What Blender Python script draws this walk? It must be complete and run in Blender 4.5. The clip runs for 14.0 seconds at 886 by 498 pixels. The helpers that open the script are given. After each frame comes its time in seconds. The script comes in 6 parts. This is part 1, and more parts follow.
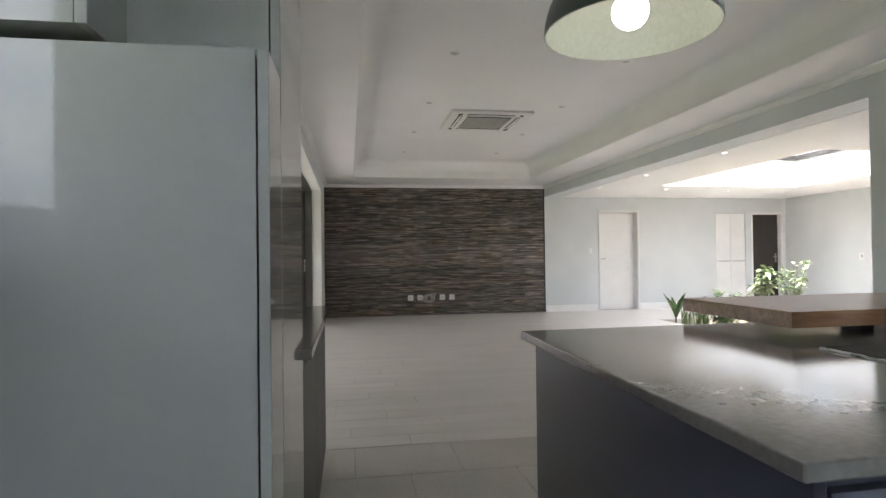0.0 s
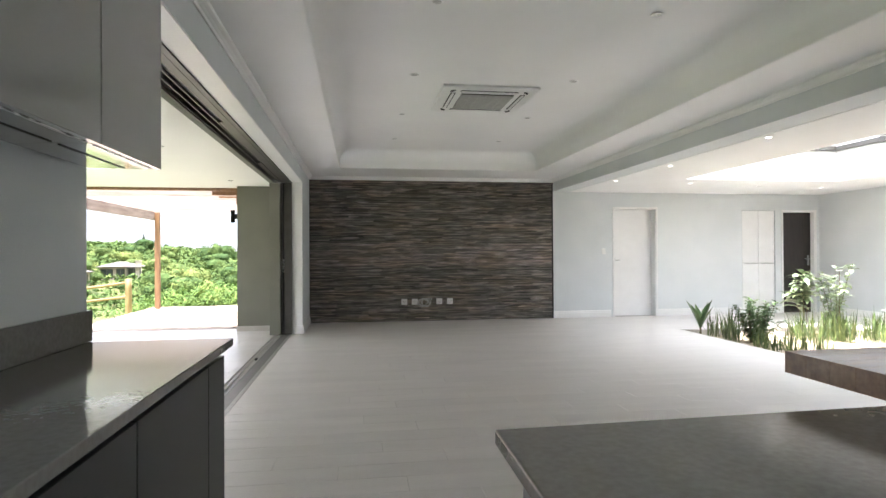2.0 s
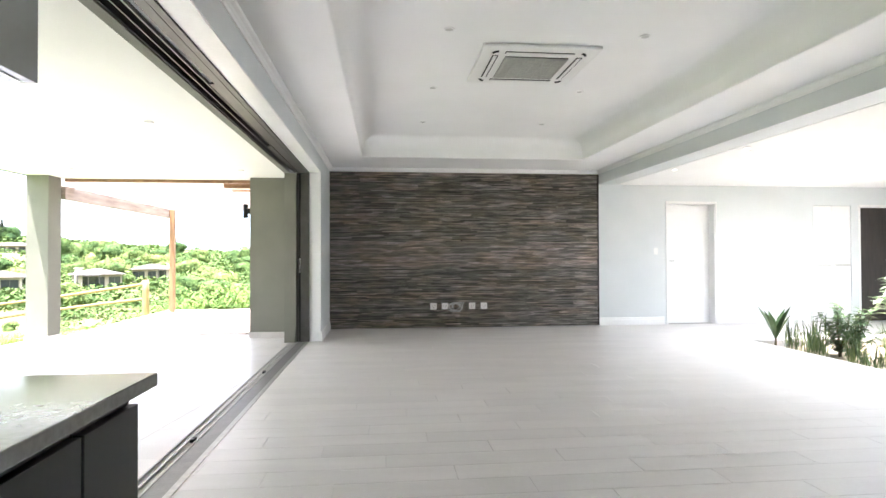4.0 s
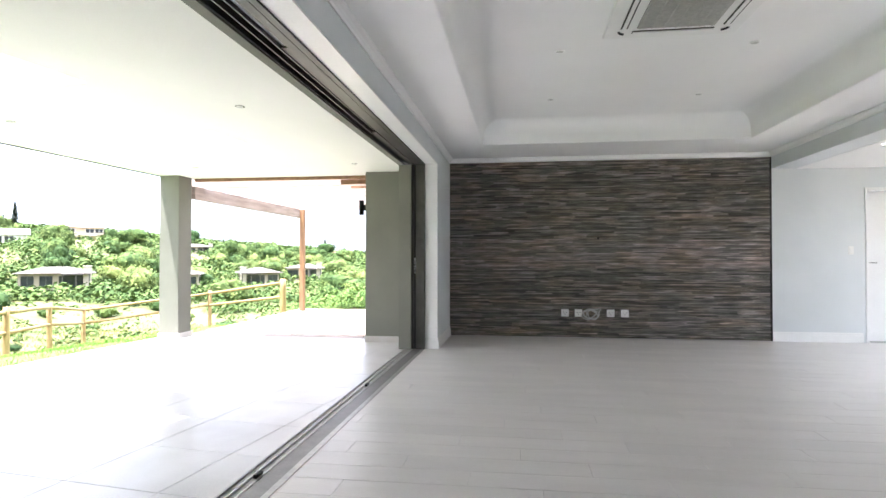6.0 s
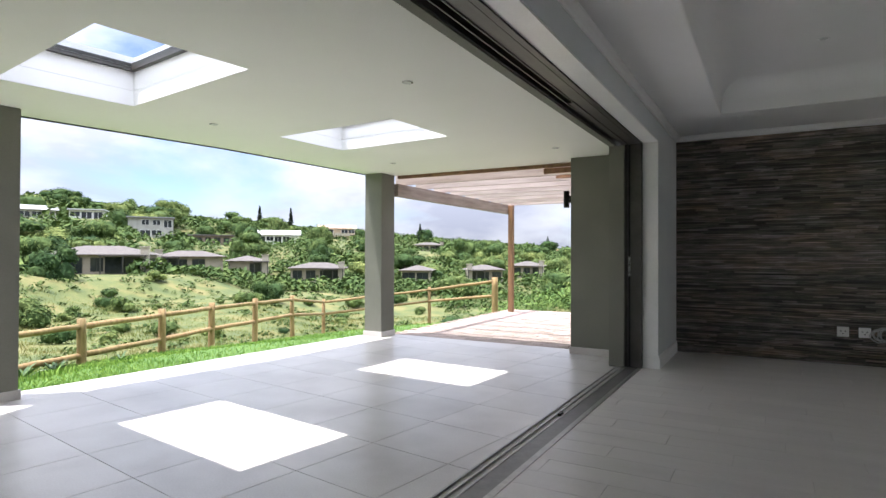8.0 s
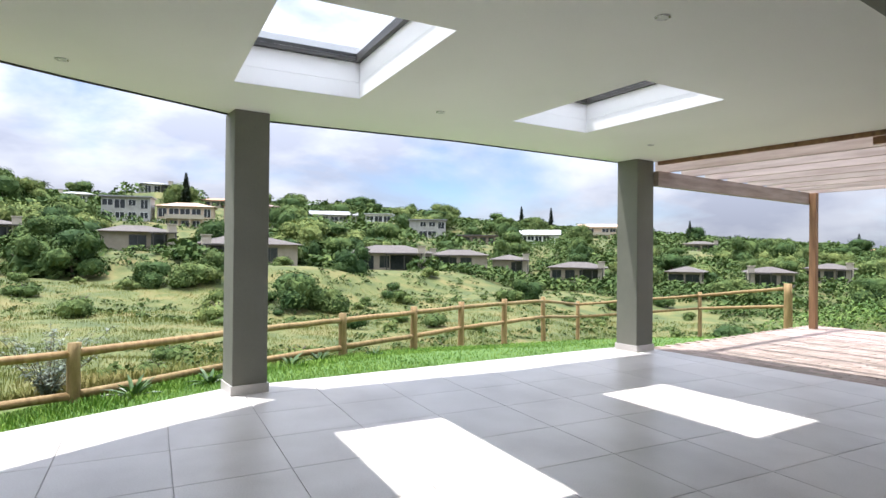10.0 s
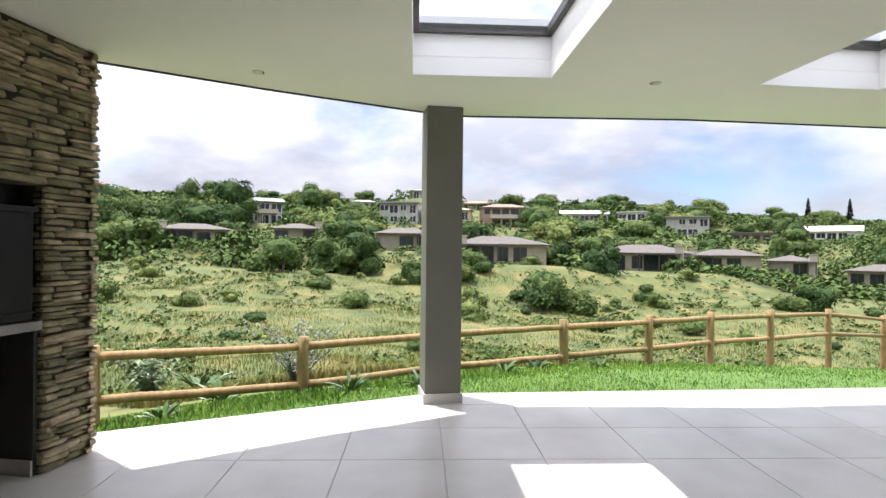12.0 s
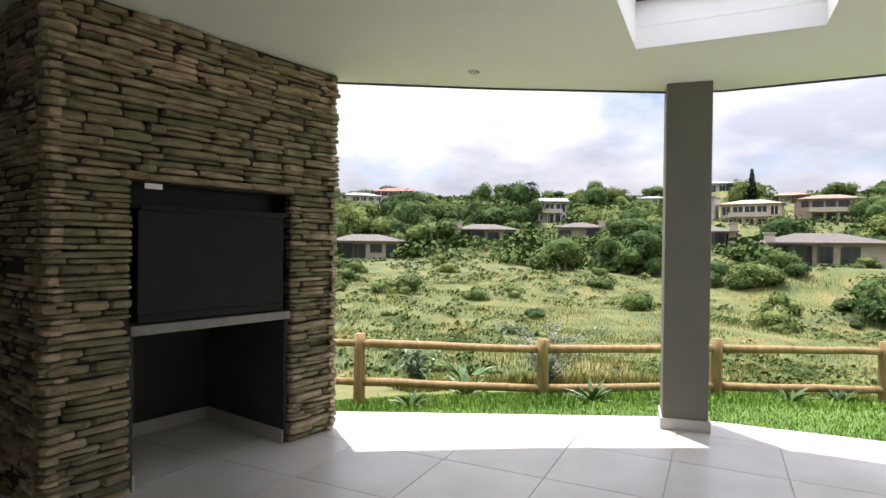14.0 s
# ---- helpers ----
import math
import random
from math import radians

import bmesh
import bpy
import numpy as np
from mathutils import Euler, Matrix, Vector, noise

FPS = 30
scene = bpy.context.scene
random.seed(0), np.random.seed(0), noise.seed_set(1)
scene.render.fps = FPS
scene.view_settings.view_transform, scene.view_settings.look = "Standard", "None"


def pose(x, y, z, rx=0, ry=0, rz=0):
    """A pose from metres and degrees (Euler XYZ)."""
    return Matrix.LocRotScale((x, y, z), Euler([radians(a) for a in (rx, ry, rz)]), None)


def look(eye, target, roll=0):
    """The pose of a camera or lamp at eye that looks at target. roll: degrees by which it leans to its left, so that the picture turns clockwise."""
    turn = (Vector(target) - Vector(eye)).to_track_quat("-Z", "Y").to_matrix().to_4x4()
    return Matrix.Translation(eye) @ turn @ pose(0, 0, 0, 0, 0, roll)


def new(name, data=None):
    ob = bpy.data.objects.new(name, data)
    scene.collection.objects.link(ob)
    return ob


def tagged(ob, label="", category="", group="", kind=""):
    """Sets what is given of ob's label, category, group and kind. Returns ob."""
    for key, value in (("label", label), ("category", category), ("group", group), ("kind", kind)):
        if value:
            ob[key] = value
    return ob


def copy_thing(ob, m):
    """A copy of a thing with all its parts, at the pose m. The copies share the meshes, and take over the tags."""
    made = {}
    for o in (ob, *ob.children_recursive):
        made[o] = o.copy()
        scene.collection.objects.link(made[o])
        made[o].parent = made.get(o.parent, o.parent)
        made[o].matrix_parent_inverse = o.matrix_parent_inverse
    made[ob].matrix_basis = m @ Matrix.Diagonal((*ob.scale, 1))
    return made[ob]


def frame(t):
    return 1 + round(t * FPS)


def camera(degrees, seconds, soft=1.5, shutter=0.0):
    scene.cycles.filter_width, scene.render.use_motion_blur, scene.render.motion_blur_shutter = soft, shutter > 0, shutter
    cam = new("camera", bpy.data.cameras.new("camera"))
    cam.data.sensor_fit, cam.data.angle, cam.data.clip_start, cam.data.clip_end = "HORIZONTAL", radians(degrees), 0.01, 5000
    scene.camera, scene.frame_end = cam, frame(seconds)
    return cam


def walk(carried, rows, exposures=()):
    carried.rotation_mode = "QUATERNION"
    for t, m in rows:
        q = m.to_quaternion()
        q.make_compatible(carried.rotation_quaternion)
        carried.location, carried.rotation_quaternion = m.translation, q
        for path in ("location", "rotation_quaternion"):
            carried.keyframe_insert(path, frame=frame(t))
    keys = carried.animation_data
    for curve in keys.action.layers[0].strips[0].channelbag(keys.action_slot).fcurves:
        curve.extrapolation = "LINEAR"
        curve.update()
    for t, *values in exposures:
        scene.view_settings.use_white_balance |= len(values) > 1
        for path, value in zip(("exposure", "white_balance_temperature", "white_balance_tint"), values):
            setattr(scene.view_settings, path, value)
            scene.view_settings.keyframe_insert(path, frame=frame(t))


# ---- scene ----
cam = camera(75.3, 14.0, soft=1.5)
PATH = [
    (0, (0.458, -11.197, 1.156), (0.782, -9.224, 1.181), -0.7),
    (0.5, (0.572, -10.943, 1.168), (0.903, -8.971, 1.192), -0.7),
    (1, (0.703, -10.695, 1.185), (1.031, -8.723, 1.206), -0.5),
    (1.5, (0.793, -10.477, 1.189), (1.099, -8.5, 1.207), -0.5),
    (2, (0.834, -10.189, 1.212), (1.127, -8.211, 1.226), -0.3),
    (4.5, (0.887, -8.983, 1.136), (1.005, -6.987, 1.165), -0.1),
    (5, (0.94, -8.754, 1.137), (0.928, -6.754, 1.165), -0.1),
    (5.5, (0.983, -8.526, 1.121), (0.858, -6.53, 1.15), -0.0),
    (6, (1.024, -8.304, 1.129), (0.756, -6.322, 1.159), 0.0),
    (6.5, (1.069, -8.043, 1.121), (0.619, -6.094, 1.151), 0.1),
    (7, (1.083, -7.82, 1.135), (0.42, -5.933, 1.16), 0.1),
    (7.5, (1.042, -7.581, 1.145), (0.222, -5.757, 1.168), 0.2),
    (8, (0.986, -7.357, 1.141), (-0.005, -5.621, 1.162), 0.2),
    (8.5, (0.916, -7.137, 1.157), (-0.317, -5.562, 1.173), 0.3),
    (9, (0.802, -6.953, 1.141), (-0.605, -5.532, 1.156), 0.4),
    (11.5, (0.265, -6.134, 1.174), (-1.639, -5.522, 1.18), 0.6),
    (12, (0.204, -6.006, 1.177), (-1.765, -5.658, 1.18), 0.6),
    (12.5, (0.141, -5.858, 1.168), (-1.859, -5.831, 1.167), 0.6),
    (13, (0.063, -5.764, 1.15), (-1.926, -5.977, 1.148), 0.6),
    (13.5, (-0.014, -5.653, 1.175), (-1.964, -6.094, 1.165), 0.7),
    (14, (-0.072, -5.596, 1.193), (-1.975, -6.211, 1.181), 0.7),
]
walk(cam, [(t, look(eye, target, roll)) for t, eye, target, roll in PATH],
     [(0, 2.1, 6400, 16), (1, 1.76, 6350, 14), (1.5, 2.02, 6300, 14), (2, 2.24, 6250, 14), (4.5, 2.98, 6050, 15), (6, 2.56, 5950, 16), (7, 1.7, 5950, 15),
      (7.5, 1.33, 6000, 15), (8.5, 0.84, 5950, 14), (9, 0.72, 5900, 13), (11.5, 0.75, 6200, 15), (14, 0.70, 6400, 16)])

# ---- world, sun, exposure ----
world = bpy.data.worlds.new("sky_world")
scene.world = world
world.use_nodes = True
wn, wl = world.node_tree.nodes, world.node_tree.links
wn.clear()
w_out = wn.new("ShaderNodeOutputWorld")
w_bg = wn.new("ShaderNodeBackground")
w_sky = wn.new("ShaderNodeTexSky")
w_sky.sky_type = "NISHITA"
w_sky.sun_disc = False
SUN_FROM = Vector((-0.46, -0.41, 2.28)).normalized()
w_sky.sun_elevation = math.asin(SUN_FROM.z)
w_sky.sun_rotation = math.atan2(SUN_FROM.x, SUN_FROM.y)
w_sky.air_density, w_sky.dust_density, w_sky.ozone_density = 0.8, 0.25, 1.6
w_tc = wn.new("ShaderNodeTexCoord")
w_map = wn.new("ShaderNodeMapping")
w_map.inputs["Scale"].default_value = (1.0, 1.0, 2.6)
w_noise = wn.new("ShaderNodeTexNoise")
w_noise.inputs["Scale"].default_value = 2.3
w_noise.inputs["Detail"].default_value = 9
w_noise.inputs["Roughness"].default_value = 0.56
w_noise.inputs["Distortion"].default_value = 0.35
w_ramp = wn.new("ShaderNodeValToRGB")
w_ramp.color_ramp.elements[0].position, w_ramp.color_ramp.elements[1].position = 0.30, 0.50
w_noise2 = wn.new("ShaderNodeTexNoise")
w_noise2.inputs["Scale"].default_value = 5.0
w_noise2.inputs["Detail"].default_value = 6
w_shade = wn.new("ShaderNodeValToRGB")
w_shade.color_ramp.elements[0].color = (4.1, 4.3, 4.9, 1)
w_shade.color_ramp.elements[1].color = (6.4, 6.5, 6.7, 1)
w_shade.color_ramp.elements[0].position, w_shade.color_ramp.elements[1].position = 0.40, 0.62
w_mix = wn.new("ShaderNodeMix")
w_mix.data_type = "RGBA"
w_bg.inputs["Strength"].default_value = 0.1
wl.new(w_tc.outputs["Generated"], w_map.inputs["Vector"])
wl.new(w_map.outputs["Vector"], w_noise.inputs["Vector"])
wl.new(w_map.outputs["Vector"], w_noise2.inputs["Vector"])
wl.new(w_noise.outputs["Fac"], w_ramp.inputs["Fac"])
wl.new(w_noise2.outputs["Fac"], w_shade.inputs["Fac"])
wl.new(w_ramp.outputs["Color"], w_mix.inputs[0])
wl.new(w_sky.outputs["Color"], w_mix.inputs[6])
# cloud cover is brighter overhead than at the horizon
w_sep = wn.new("ShaderNodeSeparateXYZ")
w_gain = wn.new("ShaderNodeMath")
w_gain.operation, w_gain.use_clamp = "MULTIPLY_ADD", False
w_gain.inputs[1].default_value, w_gain.inputs[2].default_value = 3.0, 0.56
w_scale = wn.new("ShaderNodeVectorMath")
w_scale.operation = "SCALE"
wl.new(w_tc.outputs["Generated"], w_sep.inputs[0])
wl.new(w_sep.outputs["Z"], w_gain.inputs[0])
wl.new(w_shade.outputs["Color"], w_scale.inputs[0])
wl.new(w_gain.outputs[0], w_scale.inputs["Scale"])
wl.new(w_scale.outputs[0], w_mix.inputs[7])
wl.new(w_mix.outputs[2], w_bg.inputs["Color"])
wl.new(w_bg.outputs[0], w_out.inputs["Surface"])

sun = new("sun", bpy.data.lights.new("sun", "SUN"))
sun.data.energy, sun.data.angle, sun.data.color = 4.8, radians(0.55), (1.0, 0.95, 0.87)
sun.matrix_world = look(SUN_FROM * 50, (0, 0, 0))


def sky_lamp(x, y, z, sx, sy, power, rx, rz, colour=(0.88, 0.95, 1.0)):
    """An added area lamp that stands in for daylight through a glazed opening."""
    lamp = new("window_daylight", bpy.data.lights.new("window_daylight", "AREA"))
    lamp.data.shape, lamp.data.size, lamp.data.size_y, lamp.data.energy = "RECTANGLE", sx, sy, power
    lamp.data.color = colour
    lamp.matrix_world = pose(x, y, z, rx, 0, rz)


# fill light added at the atrium roof light and at an assumed south window
sky_lamp(7.13, -3.7, 3.0, 2.5, 3.3, 14, 0, 0)
sky_lamp(1.75, -13.95, 1.55, 1.6, 1.0, 180, 90, 180, (0.78, 0.90, 1.0))

# ---- materials ----


def surf(name, c1, c2, scale=4.0, rough=0.6, metal=0.0, bump=0.1, grain=60.0, coat=0.0, vary=0.0, island=0.0,
         stretch=(1, 1, 1), c3=None, rough_vary=0.08, spec=0.5, detail=5.0, bump_dist=0.004, speck=0.22):
    """A surface: two colours mixed by broad noise, fine grain, bump; vary by object, island by loose piece."""
    m = bpy.data.materials.new(name)
    m.use_nodes = True
    n, l = m.node_tree.nodes, m.node_tree.links
    b = n["Principled BSDF"]
    geo = n.new("ShaderNodeNewGeometry")
    mp = n.new("ShaderNodeMapping")
    mp.inputs["Scale"].default_value = stretch
    l.new(geo.outputs["Position"], mp.inputs["Vector"])
    broad = n.new("ShaderNodeTexNoise")
    broad.inputs["Scale"].default_value, broad.inputs["Detail"].default_value = scale, detail
    l.new(mp.outputs["Vector"], broad.inputs["Vector"])
    fine = n.new("ShaderNodeTexNoise")
    fine.inputs["Scale"].default_value, fine.inputs["Detail"].default_value = grain, 4.0
    l.new(mp.outputs["Vector"], fine.inputs["Vector"])
    ramp = n.new("ShaderNodeValToRGB")
    e = ramp.color_ramp.elements
    e[0].position, e[1].position = 0.32, 0.68
    e[0].color, e[1].color = (*c1, 1), (*c2, 1)
    if c3:
        k = e.new(0.5)
        k.color = (*c3, 1)
    l.new(broad.outputs["Fac"], ramp.inputs["Fac"])
    col = ramp.outputs["Color"]
    grainmix = n.new("ShaderNodeMix")
    grainmix.data_type, grainmix.blend_type = "RGBA", "OVERLAY"
    grainmix.inputs[0].default_value = speck
    l.new(col, grainmix.inputs[6])
    l.new(fine.outputs["Fac"], grainmix.inputs[7])
    col = grainmix.outputs[2]
    for amount, src in ((vary, "obj"), (island, "isl")):
        if amount:
            if src == "obj":
                info = n.new("ShaderNodeObjectInfo")
                rnd = info.outputs["Random"]
            else:
                rnd = geo.outputs["Random Per Island"]
            mr = n.new("ShaderNodeMapRange")
            mr.inputs["To Min"].default_value, mr.inputs["To Max"].default_value = 1 - amount, 1 + amount
            l.new(rnd, mr.inputs["Value"])
            hsv = n.new("ShaderNodeHueSaturation")
            l.new(col, hsv.inputs["Color"])
            l.new(mr.outputs["Result"], hsv.inputs["Value"])
            mh = n.new("ShaderNodeMapRange")
            mh.inputs["To Min"].default_value, mh.inputs["To Max"].default_value = 0.5 + amount * 0.06, 0.5 - amount * 0.06
            l.new(rnd, mh.inputs["Value"])
            l.new(mh.outputs["Result"], hsv.inputs["Hue"])
            col = hsv.outputs["Color"]
    l.new(col, b.inputs["Base Color"])
    rr = n.new("ShaderNodeMapRange")
    rr.inputs["To Min"].default_value, rr.inputs["To Max"].default_value = max(0.02, rough - rough_vary), min(1, rough + rough_vary)
    l.new(broad.outputs["Fac"], rr.inputs["Value"])
    l.new(rr.outputs["Result"], b.inputs["Roughness"])
    b.inputs["Metallic"].default_value = metal
    b.inputs["Specular IOR Level"].default_value = spec
    b.inputs["Coat Weight"].default_value = coat
    b.inputs["Coat Roughness"].default_value = 0.03
    if bump:
        bp = n.new("ShaderNodeBump")
        bp.inputs["Strength"].default_value, bp.inputs["Distance"].default_value = bump, bump_dist
        l.new(fine.outputs["Fac"], bp.inputs["Height"])
        l.new(bp.outputs["Normal"], b.inputs["Normal"])
    return m


def glow(name, colour, strength):
    m = bpy.data.materials.new(name)
    m.use_nodes = True
    b = m.node_tree.nodes["Principled BSDF"]
    b.inputs["Base Color"].default_value = (*colour, 1)
    b.inputs["Emission Color"].default_value = (*colour, 1)
    b.inputs["Emission Strength"].default_value = strength
    return m


def glass(name, tint=(0.95, 0.97, 0.97)):
    m = bpy.data.materials.new(name)
    m.use_nodes = True
    b = m.node_tree.nodes["Principled BSDF"]
    b.inputs["Base Color"].default_value = (*tint, 1)
    b.inputs["Roughness"].default_value = 0.01
    b.inputs["Transmission Weight"].default_value = 1.0
    b.inputs["IOR"].default_value = 1.02
    return m


M_WALL = surf("pale_blue_grey_paint", (0.62, 0.65, 0.655), (0.68, 0.705, 0.71), 1.5, 0.6, bump=0.06, grain=220)
M_WHITE = surf("white_paint", (0.82, 0.82, 0.81), (0.86, 0.86, 0.85), 1.2, 0.55, bump=0.05, grain=200)
M_TRIM = surf("white_gloss_trim", (0.78, 0.78, 0.77), (0.83, 0.83, 0.82), 3, 0.32, bump=0.02)
M_SOFFIT = surf("off_white_soffit_paint", (0.76, 0.755, 0.70), (0.81, 0.805, 0.75), 0.8, 0.62, bump=0.08, grain=160)
M_OLIVE = surf("olive_grey_plaster", (0.155, 0.155, 0.125), (0.19, 0.19, 0.155), 2.0, 0.75, bump=0.35, grain=180)
M_ALU = surf("dark_bronze_aluminium", (0.055, 0.053, 0.048), (0.075, 0.072, 0.066), 8, 0.42, metal=0.35, bump=0.03)
M_ALU_LIGHT = surf("worn_aluminium_track", (0.30, 0.29, 0.28), (0.42, 0.41, 0.39), 12, 0.38, metal=0.7, bump=0.05)
# for black parts, and as painted shade in slots, grooves and holes
M_BLACK = surf("black_and_shadow_gap", (0.008, 0.008, 0.008), (0.014, 0.014, 0.014), 8, 0.6, bump=0.02)
M_GLOSS = surf("glossy_grey_laminate", (0.245, 0.25, 0.235), (0.265, 0.27, 0.255), 0.6, 0.10, coat=0.5, bump=0.0, rough_vary=0.02, speck=0.02)
M_DARKGLOSS = surf("dark_grey_laminate", (0.024, 0.024, 0.022), (0.032, 0.031, 0.029), 0.8, 0.42, bump=0.0, rough_vary=0.05, speck=0.03, spec=0.25)
M_NAVY = surf("dark_blue_grey_laminate", (0.048, 0.052, 0.072), (0.060, 0.064, 0.086), 0.8, 0.34, bump=0.0, rough_vary=0.05, speck=0.03)
M_STONETOP = surf("grey_quartz_worktop", (0.145, 0.138, 0.124), (0.178, 0.169, 0.154), 60, 0.12, bump=0.0, grain=400, rough_vary=0.015, speck=0.06)
M_BUTCHER = surf("brown_hardwood", (0.20, 0.095, 0.045), (0.34, 0.18, 0.09), 6, 0.35, bump=0.12, grain=90, stretch=(1, 8, 8), coat=0.15, vary=0.06)
M_PLANK = surf("pale_grey_wood_look_tile", (0.575, 0.545, 0.515), (0.645, 0.615, 0.585), 1.6, 0.34, bump=0.05, grain=40, stretch=(0.8, 3.5, 1), speck=0.12, vary=0.035, rough_vary=0.06)
M_GROUT = surf("grey_grout", (0.40, 0.385, 0.365), (0.46, 0.445, 0.425), 12, 0.8)
M_TILE = surf("grey_porcelain_tile", (0.445, 0.415, 0.385), (0.60, 0.57, 0.545), 1.6, 0.33, bump=0.05, grain=120, vary=0.06, c3=(0.535, 0.505, 0.475), rough_vary=0.07)
M_KTILE = surf("beige_grey_porcelain_tile", (0.44, 0.42, 0.385), (0.52, 0.495, 0.455), 2.0, 0.32, bump=0.05, vary=0.04)

# ---- building helpers ----


def add_box(bm, x0, x1, y0, y1, z0, z1, m=None):
    vs = [bm.verts.new((x, y, z)) for z in (z0, z1) for y in (y0, y1) for x in (x0, x1)]
    if m:
        for v in vs:
            v.co = m @ v.co
    for f in ((0, 2, 3, 1), (4, 5, 7, 6), (0, 1, 5, 4), (2, 6, 7, 3), (0, 4, 6, 2), (1, 3, 7, 5)):
        bm.faces.new([vs[i] for i in f])
    return vs


def bevelled(bm, width, segments=2):
    bmesh.ops.bevel(bm, geom=list(bm.edges), offset=width, segments=segments, affect="EDGES", profile=0.5)
    return bm


def boxes(*dims, bevel=0.0):
    bm = bmesh.new()
    for d in dims:
        add_box(bm, *d)
    if bevel:
        bevelled(bm, bevel)
    return bm


def finish(name, bm, material, smooth=False):
    me = bpy.data.meshes.new(name)
    bm.normal_update()
    bm.to_mesh(me)
    bm.free()
    if smooth:
        me.polygons.foreach_set("use_smooth", [True] * len(me.polygons))
    me.materials.append(material)
    return new(name, me)


def part(name, bm, material, parent, label="", smooth=False):
    ob = finish(name, bm, material, smooth)
    ob.parent = parent
    ob.matrix_parent_inverse = parent.matrix_basis.inverted() if parent.parent is None else Matrix()
    if label:
        ob["label"] = label
    return ob


def structure(name, bm, material, label, category, smooth=False):
    return tagged(finish(name, bm, material, smooth), label, category, kind="structure")


def thing(name, label, category, at=(0, 0, 0), group=""):
    ob = new(name)
    ob.matrix_basis = Matrix.Translation(at)
    bpy.context.view_layer.update()
    return tagged(ob, label, category, group)


def tube(bm, p, q, r0, r1=None, n=10, caps=True):
    p, q = Vector(p), Vector(q)
    r1 = r0 if r1 is None else r1
    rot = (q - p).to_track_quat("Z", "Y").to_matrix()
    rings = []
    for c, r in ((p, r0), (q, r1)):
        rings.append([bm.verts.new(c + rot @ Vector((math.cos(a) * r, math.sin(a) * r, 0)))
                      for a in (2 * math.pi * i / n for i in range(n))])
    for i in range(n):
        bm.faces.new((rings[0][i], rings[0][(i + 1) % n], rings[1][(i + 1) % n], rings[1][i]))
    if caps:
        bm.faces.new(rings[0][::-1])
        bm.faces.new(rings[1])


def lathe(bm, profile, n=24, centre=(0, 0, 0)):
    rings = []
    for r, z in profile:
        rings.append([bm.verts.new((centre[0] + r * math.cos(2 * math.pi * i / n), centre[1] + r * math.sin(2 * math.pi * i / n), centre[2] + z))
                      for i in range(n)])
    for a, b in zip(rings, rings[1:]):
        for i in range(n):
            bm.faces.new((a[i], a[(i + 1) % n], b[(i + 1) % n], b[i]))
    return rings


def prism(bm, outline, z0, z1):
    lo = [bm.verts.new((x, y, z0)) for x, y in outline]
    hi = [bm.verts.new((x, y, z1)) for x, y in outline]
    bm.faces.new(lo[::-1])
    bm.faces.new(hi)
    k = len(outline)
    for i in range(k):
        bm.faces.new((lo[i], lo[(i + 1) % k], hi[(i + 1) % k], hi[i]))


# ---- large structure: living room ----
H_ROOM, H_TRAY, H_LOW, H_TERR = 2.53, 2.85, 2.33, 2.28
Y_BACK = -14.0

# slab under the whole house, a joint bed that shows between the tiles
structure("floor_living", boxes((-0.42, 5.8, -14.0, 0.0, -0.25, -0.006), (5.8, 8.45, -1.9, 0.0, -0.25, -0.006),
                                (5.8, 8.45, -14.0, -5.4, -0.25, -0.006), (8.45, 10.0, -14.0, 0.0, -0.25, -0.006),
                                (5.58, 6.44, 0.0, 0.30, -0.25, -0.002), (9.09, 9.81, 0.0, 0.30, -0.25, -0.002)),
          M_GROUT, "pale grey wood-look tiled floor of the living room", "floor")

# far wall with the stone feature, doors and cupboard let in
structure("wall_north", boxes((-0.42, 4.40, 0.03, 0.30, -0.25, 3.2), (4.40, 5.58, 0.0, 0.30, -0.25, 3.2),
                              (6.44, 8.22, 0.0, 0.30, -0.25, 3.2), (8.93, 9.09, 0.0, 0.30, -0.25, 3.2), (9.81, 10.3, 0.0, 0.30, -0.25, 3.2),
                              (5.58, 6.44, 0.0, 0.30, 2.04, 3.2), (8.22, 8.93, 0.0, 0.30, 2.01, 3.2), (9.09, 9.81, 0.0, 0.30, 2.0, 3.2)),
          M_WALL, "pale blue-grey painted plaster wall", "wall")
structure("wall_west_short", boxes((-0.30, 0.0, -1.24, 0.03, 0.0, 3.2)), M_WALL, "short pale blue-grey wall beside the sliding door", "wall")
structure("wall_west_head", boxes((-0.30, 0.0, -7.80, -1.24, 2.31, 3.2)), M_WALL, "pale blue-grey wall above the sliding door", "wall")
structure("wall_west_kitchen", boxes((-0.42, -0.20, Y_BACK, -11.9, -0.25, 3.2), (-0.225, -0.20, -11.9, -10.60, -0.25, 3.2), (-0.42, -0.20, -10.17, -7.80, -0.25, 3.2),
                                     (-0.42, -0.20, -10.60, -10.17, -0.25, 1.25), (-0.42, -0.20, -10.60, -10.17, 2.25, 3.2)), M_WALL, "pale blue-grey kitchen wall behind the worktop", "wall")
structure("wall_east", boxes((9.90, 10.25, Y_BACK, 0.0, -0.25, 3.2)), M_WALL, "pale blue-grey wall of the atrium room", "wall")
structure("wall_south", boxes((-0.42, 0.9, Y_BACK - 0.3, Y_BACK, -0.25, 3.2), (2.6, 10.25, Y_BACK - 0.3, Y_BACK, -0.25, 3.2),
                              (0.9, 2.6, Y_BACK - 0.3, Y_BACK, -0.25, 1.0), (0.9, 2.6, Y_BACK - 0.3, Y_BACK, 2.1, 3.2)),
          M_WALL, "plain painted kitchen wall with a window", "wall")
